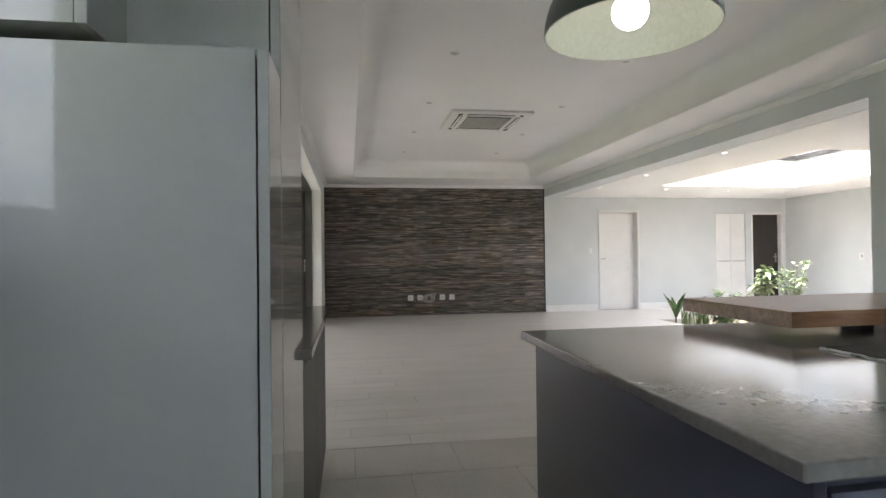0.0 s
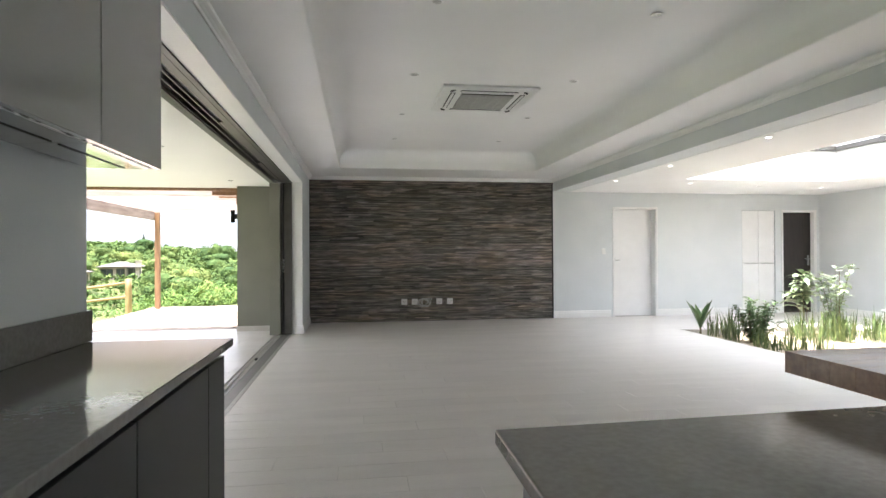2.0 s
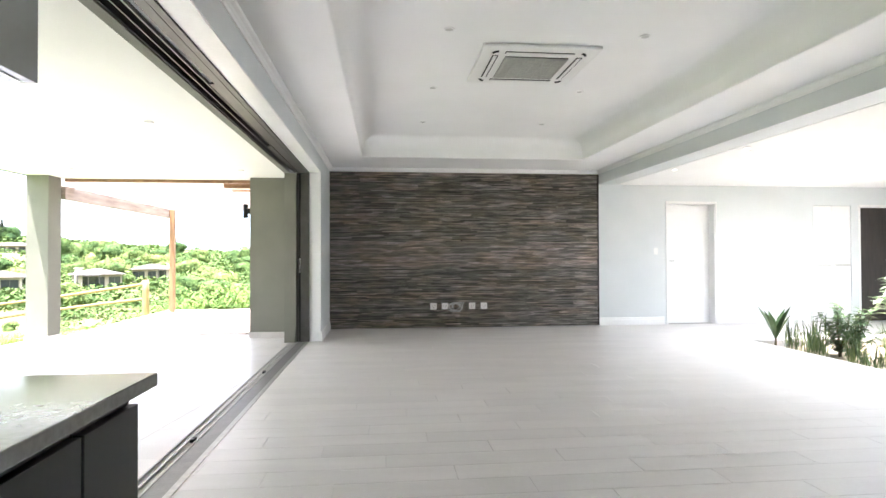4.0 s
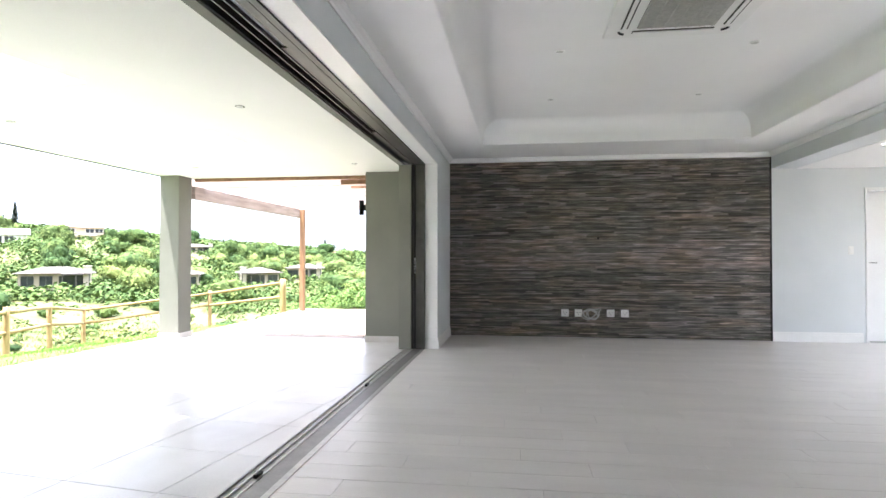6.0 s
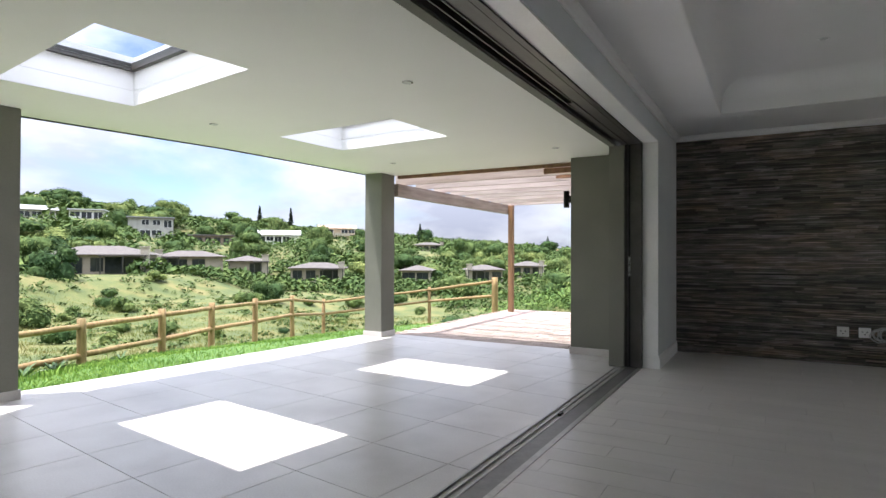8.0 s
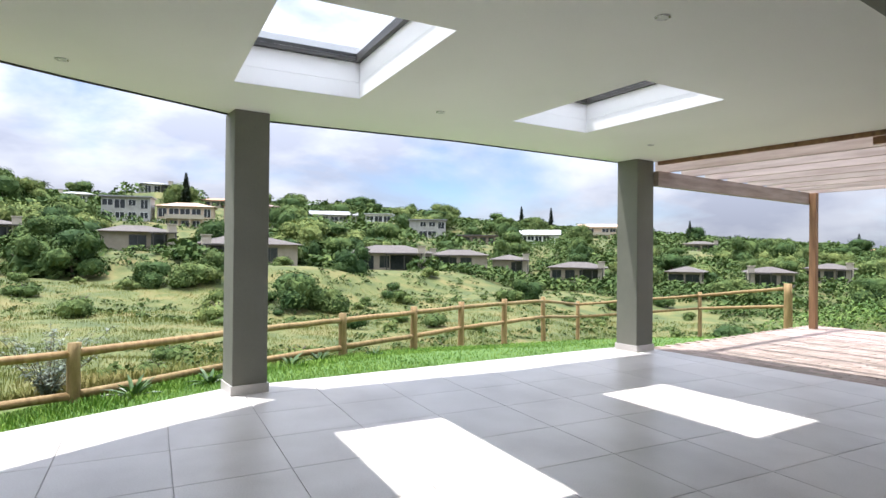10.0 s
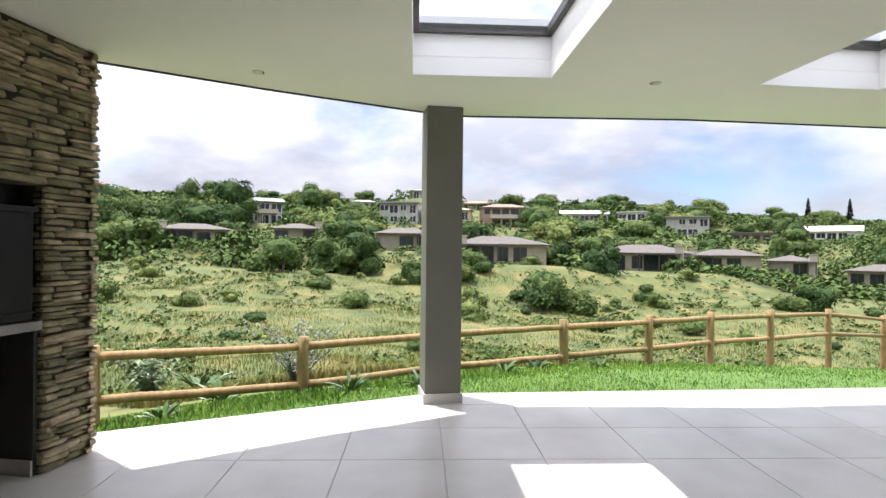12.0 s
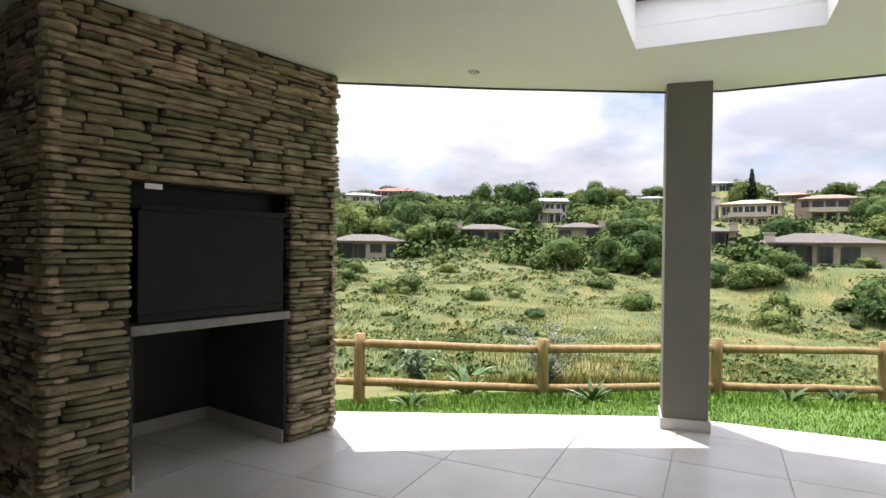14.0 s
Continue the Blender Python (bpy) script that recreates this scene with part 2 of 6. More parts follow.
structure("wall_partition", boxes((4.40, 4.72, Y_BACK, -7.40, -0.25, 2.55)), M_WALL, "pale blue-grey partition wall carrying the beam", "wall")
structure("beam", boxes((4.40, 4.72, -7.40, 0.0, 2.335, 2.62)), M_WALL, "pale blue-grey painted ceiling beam", "beam")


def tray_ceiling():
    """Ceiling with a raised tray: a ring at room height, an upright lip, a rounded cove and the raised field."""
    bm = bmesh.new()
    outer = (0.0, 4.40, Y_BACK, 0.0)
    loops = []
    prof = [(0.015 * math.sin(a), H_ROOM + 0.03 + 0.015 * (1 - math.cos(a))) for a in (radians(x) for x in (0, 15, 30, 45, 60, 75))]
    prof += [(0.02 + 0.19 * (1 - math.cos(a)), H_TRAY - 0.19 + 0.19 * math.sin(a)) for a in (radians(x) for x in range(6, 91, 7))]
    prof[-1] = (prof[-1][0], H_TRAY)
    loops.append([(outer[0], outer[2]), (outer[1], outer[2]), (outer[1], outer[3]), (outer[0], outer[3])])
    zs = [H_ROOM + 0.03]
    for d, z in prof:
        x0, x1, y0, y1 = 0.54 + d, 3.78 - d, -9.2 + d, -1.0 - d
        loops.append([(x0, y0), (x1, y0), (x1, y1), (x0, y1)])
        zs.append(z)
    rings = [[bm.verts.new((x, y, z)) for x, y in lp] for lp, z in zip(loops, zs)]
    for a, b in zip(rings, rings[1:]):
        for i in range(4):
            bm.faces.new((a[i], b[i], b[(i + 1) % 4], a[(i + 1) % 4]))
    bm.faces.new(rings[-1][::-1])
    add_box(bm, -0.42, 4.72, Y_BACK, 0.3, 2.95, 3.1)
    return bm


structure("ceiling_living", tray_ceiling(), M_WHITE, "white tray ceiling with a rounded cove", "ceiling")
structure("ceiling_atrium", boxes((4.72, 5.82, Y_BACK, 0.0, H_LOW, 2.6), (8.45, 9.95, Y_BACK, 0.0, H_LOW, 2.6),
                                  (5.82, 8.45, -2.0, 0.0, H_LOW, 2.6), (5.82, 8.45, Y_BACK, -5.4, H_LOW, 2.6),
                                  (5.72, 5.82, -5.5, -1.9, 2.6, 3.1), (8.45, 8.55, -5.5, -1.9, 2.6, 3.1),
                                  (5.82, 8.45, -2.0, -1.9, 2.6, 3.1), (5.82, 8.45, -5.5, -5.4, 2.6, 3.1)),
          M_WHITE, "white flat ceiling round the atrium skylight", "ceiling")


def cornice():
    bm = bmesh.new()
    prof = [(0, -0.03), (0.012, -0.03), (0.016, -0.012), (0.03, 0.004), (0.05, 0.016), (0.055, 0.03), (0, 0.03)]
    for (x0, y0), (x1, y1), (nx, ny) in (((0, 0), (4.4, 0), (0, -1)), ((0, Y_BACK), (0, 0), (1, 0)), ((4.4, 0), (4.4, Y_BACK), (-1, 0))):
        a = [bm.verts.new((x0 + nx * d, y0 + ny * d, H_ROOM + h)) for d, h in prof]
        b = [bm.verts.new((x1 + nx * d, y1 + ny * d, H_ROOM + h)) for d, h in prof]
        for i in range(len(prof)):
            j = (i + 1) % len(prof)
            bm.faces.new((a[i], a[j], b[j], b[i]))
    return bm


structure("trim_cornice", cornice(), M_WHITE, "white moulded plaster cornice", "cornice")


def baseboard(name, x0, y0, x1, y1, nx, ny):
    """A stepped skirting board along a wall; the normal points into the room."""
    bm = bmesh.new()
    prof = [(0, 0), (0.018, 0), (0.018, 0.085), (0.013, 0.098), (0.013, 0.118), (0.006, 0.13), (0, 0.13)]
    a = [bm.verts.new((x0 + nx * d, y0 + ny * d, h)) for d, h in prof]
    b = [bm.verts.new((x1 + nx * d, y1 + ny * d, h)) for d, h in prof]
    for i in range(len(prof)):
        j = (i + 1) % len(prof)
        bm.faces.new((a[i], a[j], b[j], b[i]))
    bm.faces.new(a)
    bm.faces.new(b[::-1])
    bmesh.ops.recalc_face_normals(bm, faces=bm.faces)
    return structure(name, bm, M_TRIM, "white moulded skirting board", "baseboard")


baseboard("baseboard_1", 4.40, 0, 5.52, 0, 0, -1)
baseboard("baseboard_2", 6.46, 0, 8.20, 0, 0, -1)
baseboard("baseboard_6", 8.94, 0, 9.07, 0, 0, -1)
baseboard("baseboard_3", 0, -1.258, 0, -0.018, 1, 0)
baseboard("baseboard_4", -0.15, -1.24, 0.0, -1.24, 0, -1)
baseboard("baseboard_5", 9.90, -0.01, 9.90, -9.0, -1, 0)

# ---- large structure: terrace ----
EDGE = [(-3.62, -7.95), (-4.42, -5.36), (-4.42, -5.0), (-4.05, -0.5)]
OUT = [(-0.42, -9.4), (-3.2, -9.4)] + EDGE + [(-0.42, -0.5)]
bm = bmesh.new()
prism(bm, OUT, -0.3, -0.006)
structure("floor_terrace", bm, M_GROUT, "grey porcelain tiled terrace floor", "floor")

CEDGE = [(-3.5, -7.5), (-3.93, -6.5), (-4.34, -5.36), (-4.40, -5.0), (-4.12, -3.2), (-3.98, -0.5)]
# roof lights: corner, length, width and turn
SKY = [(-3.29, -4.70, 1.50, 0.88, -7.2), (-3.09, -2.455, 1.39, 0.87, -3.7)]


def sky_corners(k, grow=0.0):
    x, y, ln, wd, turn = SKY[k]
    u = Vector((math.cos(radians(turn)), math.sin(radians(turn))))
    v = Vector((u.y, -u.x))
    o = Vector((x, y)) - u * grow - v * grow
    return [o, o + u * (ln + 2 * grow), o + u * (ln + 2 * grow) + v * (wd + 2 * grow), o + v * (wd + 2 * grow)]


def terrace_ceiling():
    """Flat soffit with two openings for the roof lights: triangulated with holes, then given thickness."""
    bm = bmesh.new()
    outline = [(-0.47, -9.4), (-2.9, -9.4)] + CEDGE + [(-0.47, -0.5)]
    loops = [[Vector(p) for p in outline]] + [sky_corners(k) for k in range(2)]
    for z in (H_TERR, 2.60):
        edges = []
        for lp in loops:
            vs = [bm.verts.new((p.x, p.y, z)) for p in lp]
            edges += [bm.edges.new((vs[i], vs[(i + 1) % len(vs)])) for i in range(len(vs))]
        bmesh.ops.triangle_fill(bm, use_beauty=True, use_dissolve=False, edges=edges)
    outer = loops[0]
    for i in range(len(outer)):
        p, q = outer[i], outer[(i + 1) % len(outer)]
        bm.faces.new([bm.verts.new(c) for c in ((p.x, p.y, H_TERR), (q.x, q.y, H_TERR), (q.x, q.y, 2.60), (p.x, p.y, 2.60))])
    bmesh.ops.remove_doubles(bm, verts=bm.verts, dist=0.0005)
    return bm


structure("ceiling_terrace", terrace_ceiling(), M_SOFFIT, "off-white flat terrace ceiling", "ceiling")
bm = bmesh.new()
for p, q in zip(CEDGE, CEDGE[1:]):
    a, b = Vector((p[0], p[1], 0)), Vector((q[0], q[1], 0))
    nrm = Vector((-(b - a).y, (b - a).x, 0)).normalized() * 0.012
    prism(bm, [tuple((a + nrm * 0.2)[:2]), tuple((b + nrm * 0.2)[:2]), tuple((b + nrm)[:2]), tuple((a + nrm)[:2])], H_TERR - 0.012, 2.62)
structure("trim_roof_edge", bm, M_ALU, "thin dark metal roof edge of the terrace", "roof edge")
for k in range(2):
    def ring(bm, g0, g1, z0, z1, k=k):
        ci, co = sky_corners(k, g0), sky_corners(k, g1)
        for i in range(4):
            j = (i + 1) % 4
            prism(bm, [ci[i], ci[j], co[j], co[i]], z0, z1)
    bm = bmesh.new()
    ring(bm, 0.0, 0.03, H_TERR + 0.003, 2.40)
    ring(bm, 0.002, 0.03, 2.403, 2.66)
    bmesh.ops.recalc_face_normals(bm, faces=bm.faces)
    shaft = tagged(finish("skylight", bm, M_WHITE), "white boxed roof-light shaft in the terrace ceiling", "skylight", "terrace roof lights", "structure")
    bm = bmesh.new()
    ring(bm, -0.035, 0.03, 2.545, 2.60)
    bmesh.ops.recalc_face_normals(bm, faces=bm.faces)
    part("skylight_frame", bm, M_ALU, shaft, "dark aluminium frame")
    bm = bmesh.new()
    prism(bm, [tuple(p) for p in sky_corners(k, -0.035)][::-1], 2.57, 2.575)
    bmesh.ops.recalc_face_normals(bm, faces=bm.faces)
    pane = part("pane", bm, glass("roof_glass"), shaft)
    pane.visible_shadow = False

structure("wall_terrace_south", boxes((-3.2, -0.42, -9.4, -9.1, -0.25, 2.6)), M_OLIVE, "olive-grey plastered terrace wall", "wall")


def column(name, x0, x1, y0, y1):
    ob = structure(name, boxes((x0, x1, y0, y1, 0.0, H_TERR), bevel=0.006), M_OLIVE, "olive-grey plastered square terrace column", "column")
    part("plinth", boxes((x0 - 0.012, x1 + 0.012, y0 - 0.012, y1 + 0.012, 0.0, 0.075)), M_TILE, ob, "grey tile skirting")
    return ob


column("column_1", -3.99, -3.70, -0.865, -0.555)
column("column_2", -4.42, -4.13, -5.37, -5.09)
structure("pillar", boxes((-1.04, -0.43, -0.80, 0.5, 0.0, H_TERR)), M_OLIVE, "olive-grey plastered pillar beside the sliding door", "pillar")
structure("pillar_head", boxes((-0.47, -0.405, -9.4, -0.80, 2.272, 2.6)), M_OLIVE, "olive-grey plastered strip above the sliding door", "trim")
structure("pillar_return", boxes((-0.47, -0.318, -1.34, -0.80, 0.0, 2.271)), M_OLIVE, "narrow olive-grey plastered return", "pillar")
structure("wall_house_outside", boxes((-1.04, -0.47, 0.5, 8.0, -0.25, 2.9)), M_OLIVE, "olive-grey plastered outside wall", "wall")

# ---- outdoor ground ----
M_GRASS = surf("lawn_and_meadow", (0.052, 0.076, 0.017), (0.160, 0.142, 0.046), 0.4, 0.9, bump=0.5, grain=5, c3=(0.095, 0.112, 0.027), speck=0.35, bump_dist=0.05, detail=9)
CX, CY = -1.0, -4.0
# mown lawn round the terrace, rough meadow beyond the fence
gn, gl = M_GRASS.node_tree.nodes, M_GRASS.node_tree.links
g_geo, g_dist, g_map, g_mix = gn.new("ShaderNodeNewGeometry"), gn.new("ShaderNodeVectorMath"), gn.new("ShaderNodeMapRange"), gn.new("ShaderNodeMix")
g_dist.operation = "DISTANCE"
g_dist.inputs[1].default_value = (-1.5, -1.0, 0.0)
g_map.inputs["From Min"].default_value, g_map.inputs["From Max"].default_value = 6.5, 9.5
g_mix.data_type = "RGBA"
g_mix.inputs[6].default_value = (0.085, 0.165, 0.028, 1)
g_link = gn["Principled BSDF"].inputs["Base Color"].links[0]
gl.new(g_geo.outputs["Position"], g_dist.inputs[0])
gl.new(g_dist.outputs["Value"], g_map.inputs["Value"])
gl.new(g_map.outputs["Result"], g_mix.inputs[0])
gl.new(g_link.from_socket, g_mix.inputs[7])
gl.new(g_mix.outputs[2], gn["Principled BSDF"].inputs["Base Color"])
D_ = (0, 3.2, 5, 7, 14, 30, 50, 80, 92, 120, 170, 230, 320, 600, 3000)
PROFILES = ((-30, (-.06, -.06, -.24, -.62, -2.1, -3.1, -2.6, -.6, 1.2, 4, 11.5, 17.5, 22, 20, -30)),
            (0, (-.06, -.06, -.22, -.58, -2.2, -3.4, -3.2, -1.6, .3, 3.6, 11.5, 18, 22, 20, -30)),
            (25, (-.06, -.06, -.14, -.47, -2.3, -4.6, -4.8, -3, -1.2, 2, 9.5, 17, 20, 18, -30)),
            (50, (-.06, -.06, -.08, -.25, -2.0, -5.5, -6.2, -5.4, -4.6, -2.8, 3.5, 9, 12, 9, -30)),
            (75, (-.06, -.06, -.06, -.06, -.6, -4.5, -6.8, -7, -6.4, -5.2, -2.5, 0, 2, 3, -30)),
            (100, (-.06, -.06, -.06, -.06, -.2, -3, -6.5, -7, -7, -7, -6, -5, -4, 0, -30)))


PADS = []


def pad(x, y, z, r):
    PADS.append((x, y, z, r))


pad(-79.5, -43.4, -0.9, 8.2)
pad(-92.4, -28.0, 1.3, 7.4)
pad(-99.8, -13.4, 1.9, 7.0)
pad(-77.1, 16.1, -0.6, 9.4)
pad(-137.9, 19.1, 5.6, 8.6)
pad(-139.9, 34.7, 6.7, 8.7)
pad(-185.1, 37.8, 14.0, 7.2)
pad(-184.6, -82.7, 14.5, 11.5)
pad(-171.1, -88.4, 11.9, 9.4)
pad(-138.9, -23.7, 6.7, 7.0)
pad(-209.9, 1.6, 15.6, 7.3)
pad(-87.7, 3.8, 1.0, 7.0)
pad(-79.6, 37.7, -1.6, 9.8)
pad(-83.7, 55.4, -1.9, 7.6)
pad(-81.6, 65.9, -2.7, 7.0)
pad(-69.6, 70.9, -3.9, 7.0)
pad(-129.1, 117.7, 4.4, 10.6)
pad(-128.6, 95.4, 3.4, 13.9)
pad(-141.4, 86.2, 5.3, 8.0)
pad(-163.6, 66.4, 9.8, 10.1)
pad(-165.2, 82.6, 10.7, 7.0)
pad(-141.1, 161.2, 5.7, 9.8)
pad(-102.5, 164.3, 2.0, 7.0)
pad(-48.8, 96.8, -4.4, 7.0)
pad(-45.9, 112.2, -3.8, 7.0)
pad(-59.0, 87.0, -4.5, 7.0)
pad(-78.1, 240.8, 0.0, 7.0)
pad(-187.2, 20.5, 17.9, 7.0)
pad(-139.5, 7.6, 7.1, 7.1)


def ground_z(x, y):
    dx, dy = x - CX, y - CY
    d = math.hypot(dx, dy)
    phi = math.degrees(math.atan2(dy, -dx))
    if phi < -150:
        phi += 360
    phi = max(-30.0, min(100.0, phi))
    for (p0, a), (p1, b) in zip(PROFILES, PROFILES[1:]):
        if p0 <= phi <= p1:
            u = (phi - p0) / (p1 - p0)
            z = np.interp(d, D_, a) * (1 - u) + np.interp(d, D_, b) * u
            break
    rough = noise.noise(Vector((x * 0.05, y * 0.05, 3.0))) * min(1.6, max(0.0, d - 12) * 0.03)
    rough += noise.noise(Vector((x * 0.3, y * 0.3, 7.0))) * min(0.25, max(0.0, d - 5) * 0.02)
    z += rough
    for px, py, pz, r in PADS:
        q = math.hypot(x - px, y - py)
        if q < 2.2 * r:
            u = max(0.0, min(1.0, (2.2 * r - q) / (1.2 * r)))
            z += (pz - 0.05 - z) * u * u * (3 - 2 * u)
    return float(z)


def at_polar(phi, d):
    a = radians(phi)
    x, y = CX - d * math.cos(a), CY + d * math.sin(a)
    return x, y, ground_z(x, y)


def ground_mesh():
    bm = bmesh.new()
    radii = [0.0] + [3.0 * (1.045 ** i) for i in range(160)]
    radii = [r for r in radii if r < 3000] + [3000]
    n = 288
    rings = []
    c = bm.verts.new((CX, CY, -0.3))
    for r in radii[1:]:
        ring = []
        for k in range(n):
            a = 2 * math.pi * k / n
            x, y = CX - r * math.cos(a), CY + r * math.sin(a)
            ring.append(bm.verts.new((x, y, ground_z(x, y) if (x < -3.4 or y > -0.4 or r > 16) else -0.3)))
        rings.append(ring)
    for k in range(n):
        bm.faces.new((c, rings[0][(k + 1) % n], rings[0][k]))
    for a, b in zip(rings, rings[1:]):
        for k in range(n):
            bm.faces.new((a[k], a[(k + 1) % n], b[(k + 1) % n], b[k]))
    bmesh.ops.recalc_face_normals(bm, faces=bm.faces)
    return bm


structure("ground", ground_mesh(), M_GRASS, "green and straw-coloured grass valley", "ground", smooth=True)

# ---- living room things ----
M_SLATE = surf("layered_slate_strips", (0.10, 0.092, 0.082), (0.34, 0.31, 0.27), 4, 0.62, bump=0.6, grain=60, stretch=(1, 1, 7), island=0.7, vary=0.5, c3=(0.185, 0.166, 0.143))
# rust-brown and olive patches in the split stone
sn, sl = M_SLATE.node_tree.nodes, M_SLATE.node_tree.links
s_geo, s_noise, s_ramp, s_mix = sn.new("ShaderNodeNewGeometry"), sn.new("ShaderNodeTexNoise"), sn.new("ShaderNodeValToRGB"), sn.new("ShaderNodeMix")
s_map = sn.new("ShaderNodeMapping")
s_map.inputs["Scale"].default_value = (1.0, 1.0, 3.0)
s_noise.inputs["Scale"].default_value, s_noise.inputs["Detail"].default_value = 1.7, 6.0
s_ramp.color_ramp.elements[0].position, s_ramp.color_ramp.elements[1].position = 0.42, 0.72
s_ramp.color_ramp.elements[0].color, s_ramp.color_ramp.elements[1].color = (0.95, 0.98, 1.0, 1), (1.15, 1.0, 0.82, 1)
s_mix.data_type, s_mix.blend_type = "RGBA", "MULTIPLY"
s_mix.inputs[0].default_value = 1.0
s_link = sn["Principled BSDF"].inputs["Base Color"].links[0]
sl.new(s_geo.outputs["Position"], s_map.inputs["Vector"])
sl.new(s_map.outputs["Vector"], s_noise.inputs["Vector"])
sl.new(s_noise.outputs["Fac"], s_ramp.inputs["Fac"])
sl.new(s_link.from_socket, s_mix.inputs[6])
sl.new(s_ramp.outputs["Color"], s_mix.inputs[7])
sl.new(s_mix.outputs[2], sn["Principled BSDF"].inputs["Base Color"])
M_PLASTIC = surf("white_plastic", (0.78, 0.78, 0.76), (0.83, 0.83, 0.81), 6, 0.35, bump=0.0)
# cable grey, also the shade colour behind the cupboard doors
M_CABLE_GAP = surf("grey_cable_and_gap_shade", (0.42, 0.42, 0.40), (0.52, 0.52, 0.50), 9, 0.45, bump=0.0)
M_GRILLE = surf("grey_plastic_grille", (0.40, 0.40, 0.365), (0.47, 0.47, 0.43), 20, 0.5, bump=0.0)
M_STEEL = surf("brushed_steel", (0.50, 0.50, 0.50), (0.60, 0.60, 0.59), 20, 0.28, metal=0.95, bump=0.02, stretch=(1, 1, 12))
M_DOORDARK = surf("dark_walnut_door", (0.022, 0.018, 0.016), (0.040, 0.031, 0.026), 5, 0.4, bump=0.1, grain=60, stretch=(6, 6, 0.6))
M_LAMP_ON = glow("lit_lamp", (1.0, 0.93, 0.82), 5.0)
M_LENS = surf("frosted_lamp_lens", (0.62, 0.62, 0.60), (0.68, 0.68, 0.66), 30, 0.25, bump=0.0)


def strip_mesh(boxes_in):
    """Split stone strips, each a slanted slab with its own depth."""
    verts, faces = [], []
    for x, z, w, h, d, t in boxes_in:
        b, g = len(verts), 0.0016
        verts += [(x + g, 0.03, z + g), (x + w - g, 0.03, z + g), (x + w - g, 0.03, z + h - g), (x + g, 0.03, z + h - g),
                  (x + g, 0.022 - d, z + g * 2), (x + w - g, 0.022 - d - t, z + g * 2),
                  (x + w - g, 0.022 - d - t, z + h - g * 2), (x + g, 0.022 - d, z + h - g * 2)]
        faces += [(b + 4, b + 5, b + 6, b + 7), (b, b + 1, b + 5, b + 4), (b + 3, b + 7, b + 6, b + 2), (b, b + 4, b + 7, b + 3), (b + 1, b + 2, b + 6, b + 5)]
    me = bpy.data.meshes.new("stone_strip")
    me.from_pydata(verts, [], faces)
    me.materials.append(M_SLATE)
    return me


def slate_strips(wall):
    """Thin strips of random length and depth laid in rows; a band near eye height as single pieces, the rest joined."""
    rnd = random.Random(4)
    z, rest, single = 0.0, [], 0
    while z < H_ROOM - 0.004:
        h = min(rnd.choice((0.013, 0.016, 0.019, 0.024)), H_ROOM - z)
        x = 0.0
        while x < 4.379:
            w = min(rnd.uniform(0.12, 0.55), 4.38 - x)
            if 4.38 - x - w < 0.06:
                w = 4.38 - x
            strip = (x, z, w, h, rnd.choice((0.0, 0.006, 0.014, 0.026)) + rnd.uniform(0.0, 0.005), rnd.uniform(-0.003, 0.003))
            if 0.95 < z < 1.45 and single < 300:
                new("stone_strip", strip_mesh([strip])).parent = wall
                single += 1
            else:
                rest.append(strip)
            x += w
        z += h
    o = new("stone_strips", strip_mesh(rest))
    o.parent = wall
    o["kind"] = "stuff"


wall_feature = structure("wall_feature", boxes((0.0, 4.38, 0.027, 0.030, 0.0, H_ROOM)), M_BLACK, "feature wall of layered dark brown slate strips", "stone wall")
slate_strips(wall_feature)
structure("trim_feature_side", boxes((4.38, 4.40, 0.0, 0.03, 0.0, H_ROOM)), M_BLACK, "thin dark edge strip of the feature wall", "trim")


def wall_socket(x, z, label, pins=True):
    ob = thing("wall_socket", label, "socket", (x, 0.0, z), "sockets on the feature wall")
    part("plate", boxes((x - 0.052, x + 0.052, -0.011, 0.012, z - 0.052, z + 0.052), bevel=0.003), M_PLASTIC, ob)
    if pins:
        for dx, dz in ((-0.02, 0.008), (0.02, 0.008), (0.0, -0.018)):
            bm = bmesh.new()
            tube(bm, (x + dx, -0.0125, z + dz), (x + dx, -0.009, z + dz), 0.006, n=8)
            part("pin_hole", bm, M_BLACK, ob)
    bm = boxes((x + 0.018, x + 0.034, -0.0145, -0.011, z + 0.022, z + 0.038))
    part("switch", bm, M_PLASTIC, ob)
    return ob


for sx in (1.645, 1.832, 2.272, 2.465):
    wall_socket(sx, 0.348, "square white plastic wall socket on the slate wall")


def cable_coil():
    cu = bpy.data.curves.new("cable_coil", "CURVE")
    cu.dimensions, cu.bevel_depth, cu.bevel_resolution = "3D", 0.0055, 2
    rnd = random.Random(9)
    sp = cu.splines.new("NURBS")
    pts = []
    for i in range(64):
        a = i * 0.62
        r = 0.072 + rnd.uniform(-0.02, 0.026)
        pts.append((2.0 + r * 1.25 * math.cos(a) + 0.03 * math.sin(a * 0.13), -0.018 - rnd.uniform(0, 0.03), 0.335 + r * math.sin(a), 1))
    pts += [(2.09, -0.02, 0.41, 1), (2.15, -0.016, 0.41, 1), (2.13, 0.0, 0.38, 1)]
    sp.points.add(len(pts) - 1)
    for p, q in zip(sp.points, pts):
        p.co = q
    sp.use_endpoint_u, sp.order_u = True, 4
    tmp = bpy.data.objects.new("tmp", cu)
    me = bpy.data.meshes.new_from_object(tmp)
    bpy.data.objects.remove(tmp)
    me.materials.clear()
    me.materials.append(M_CABLE_GAP)
    return tagged(new("cable_coil", me), "loose coil of grey cable hanging from the slate wall", "cable")


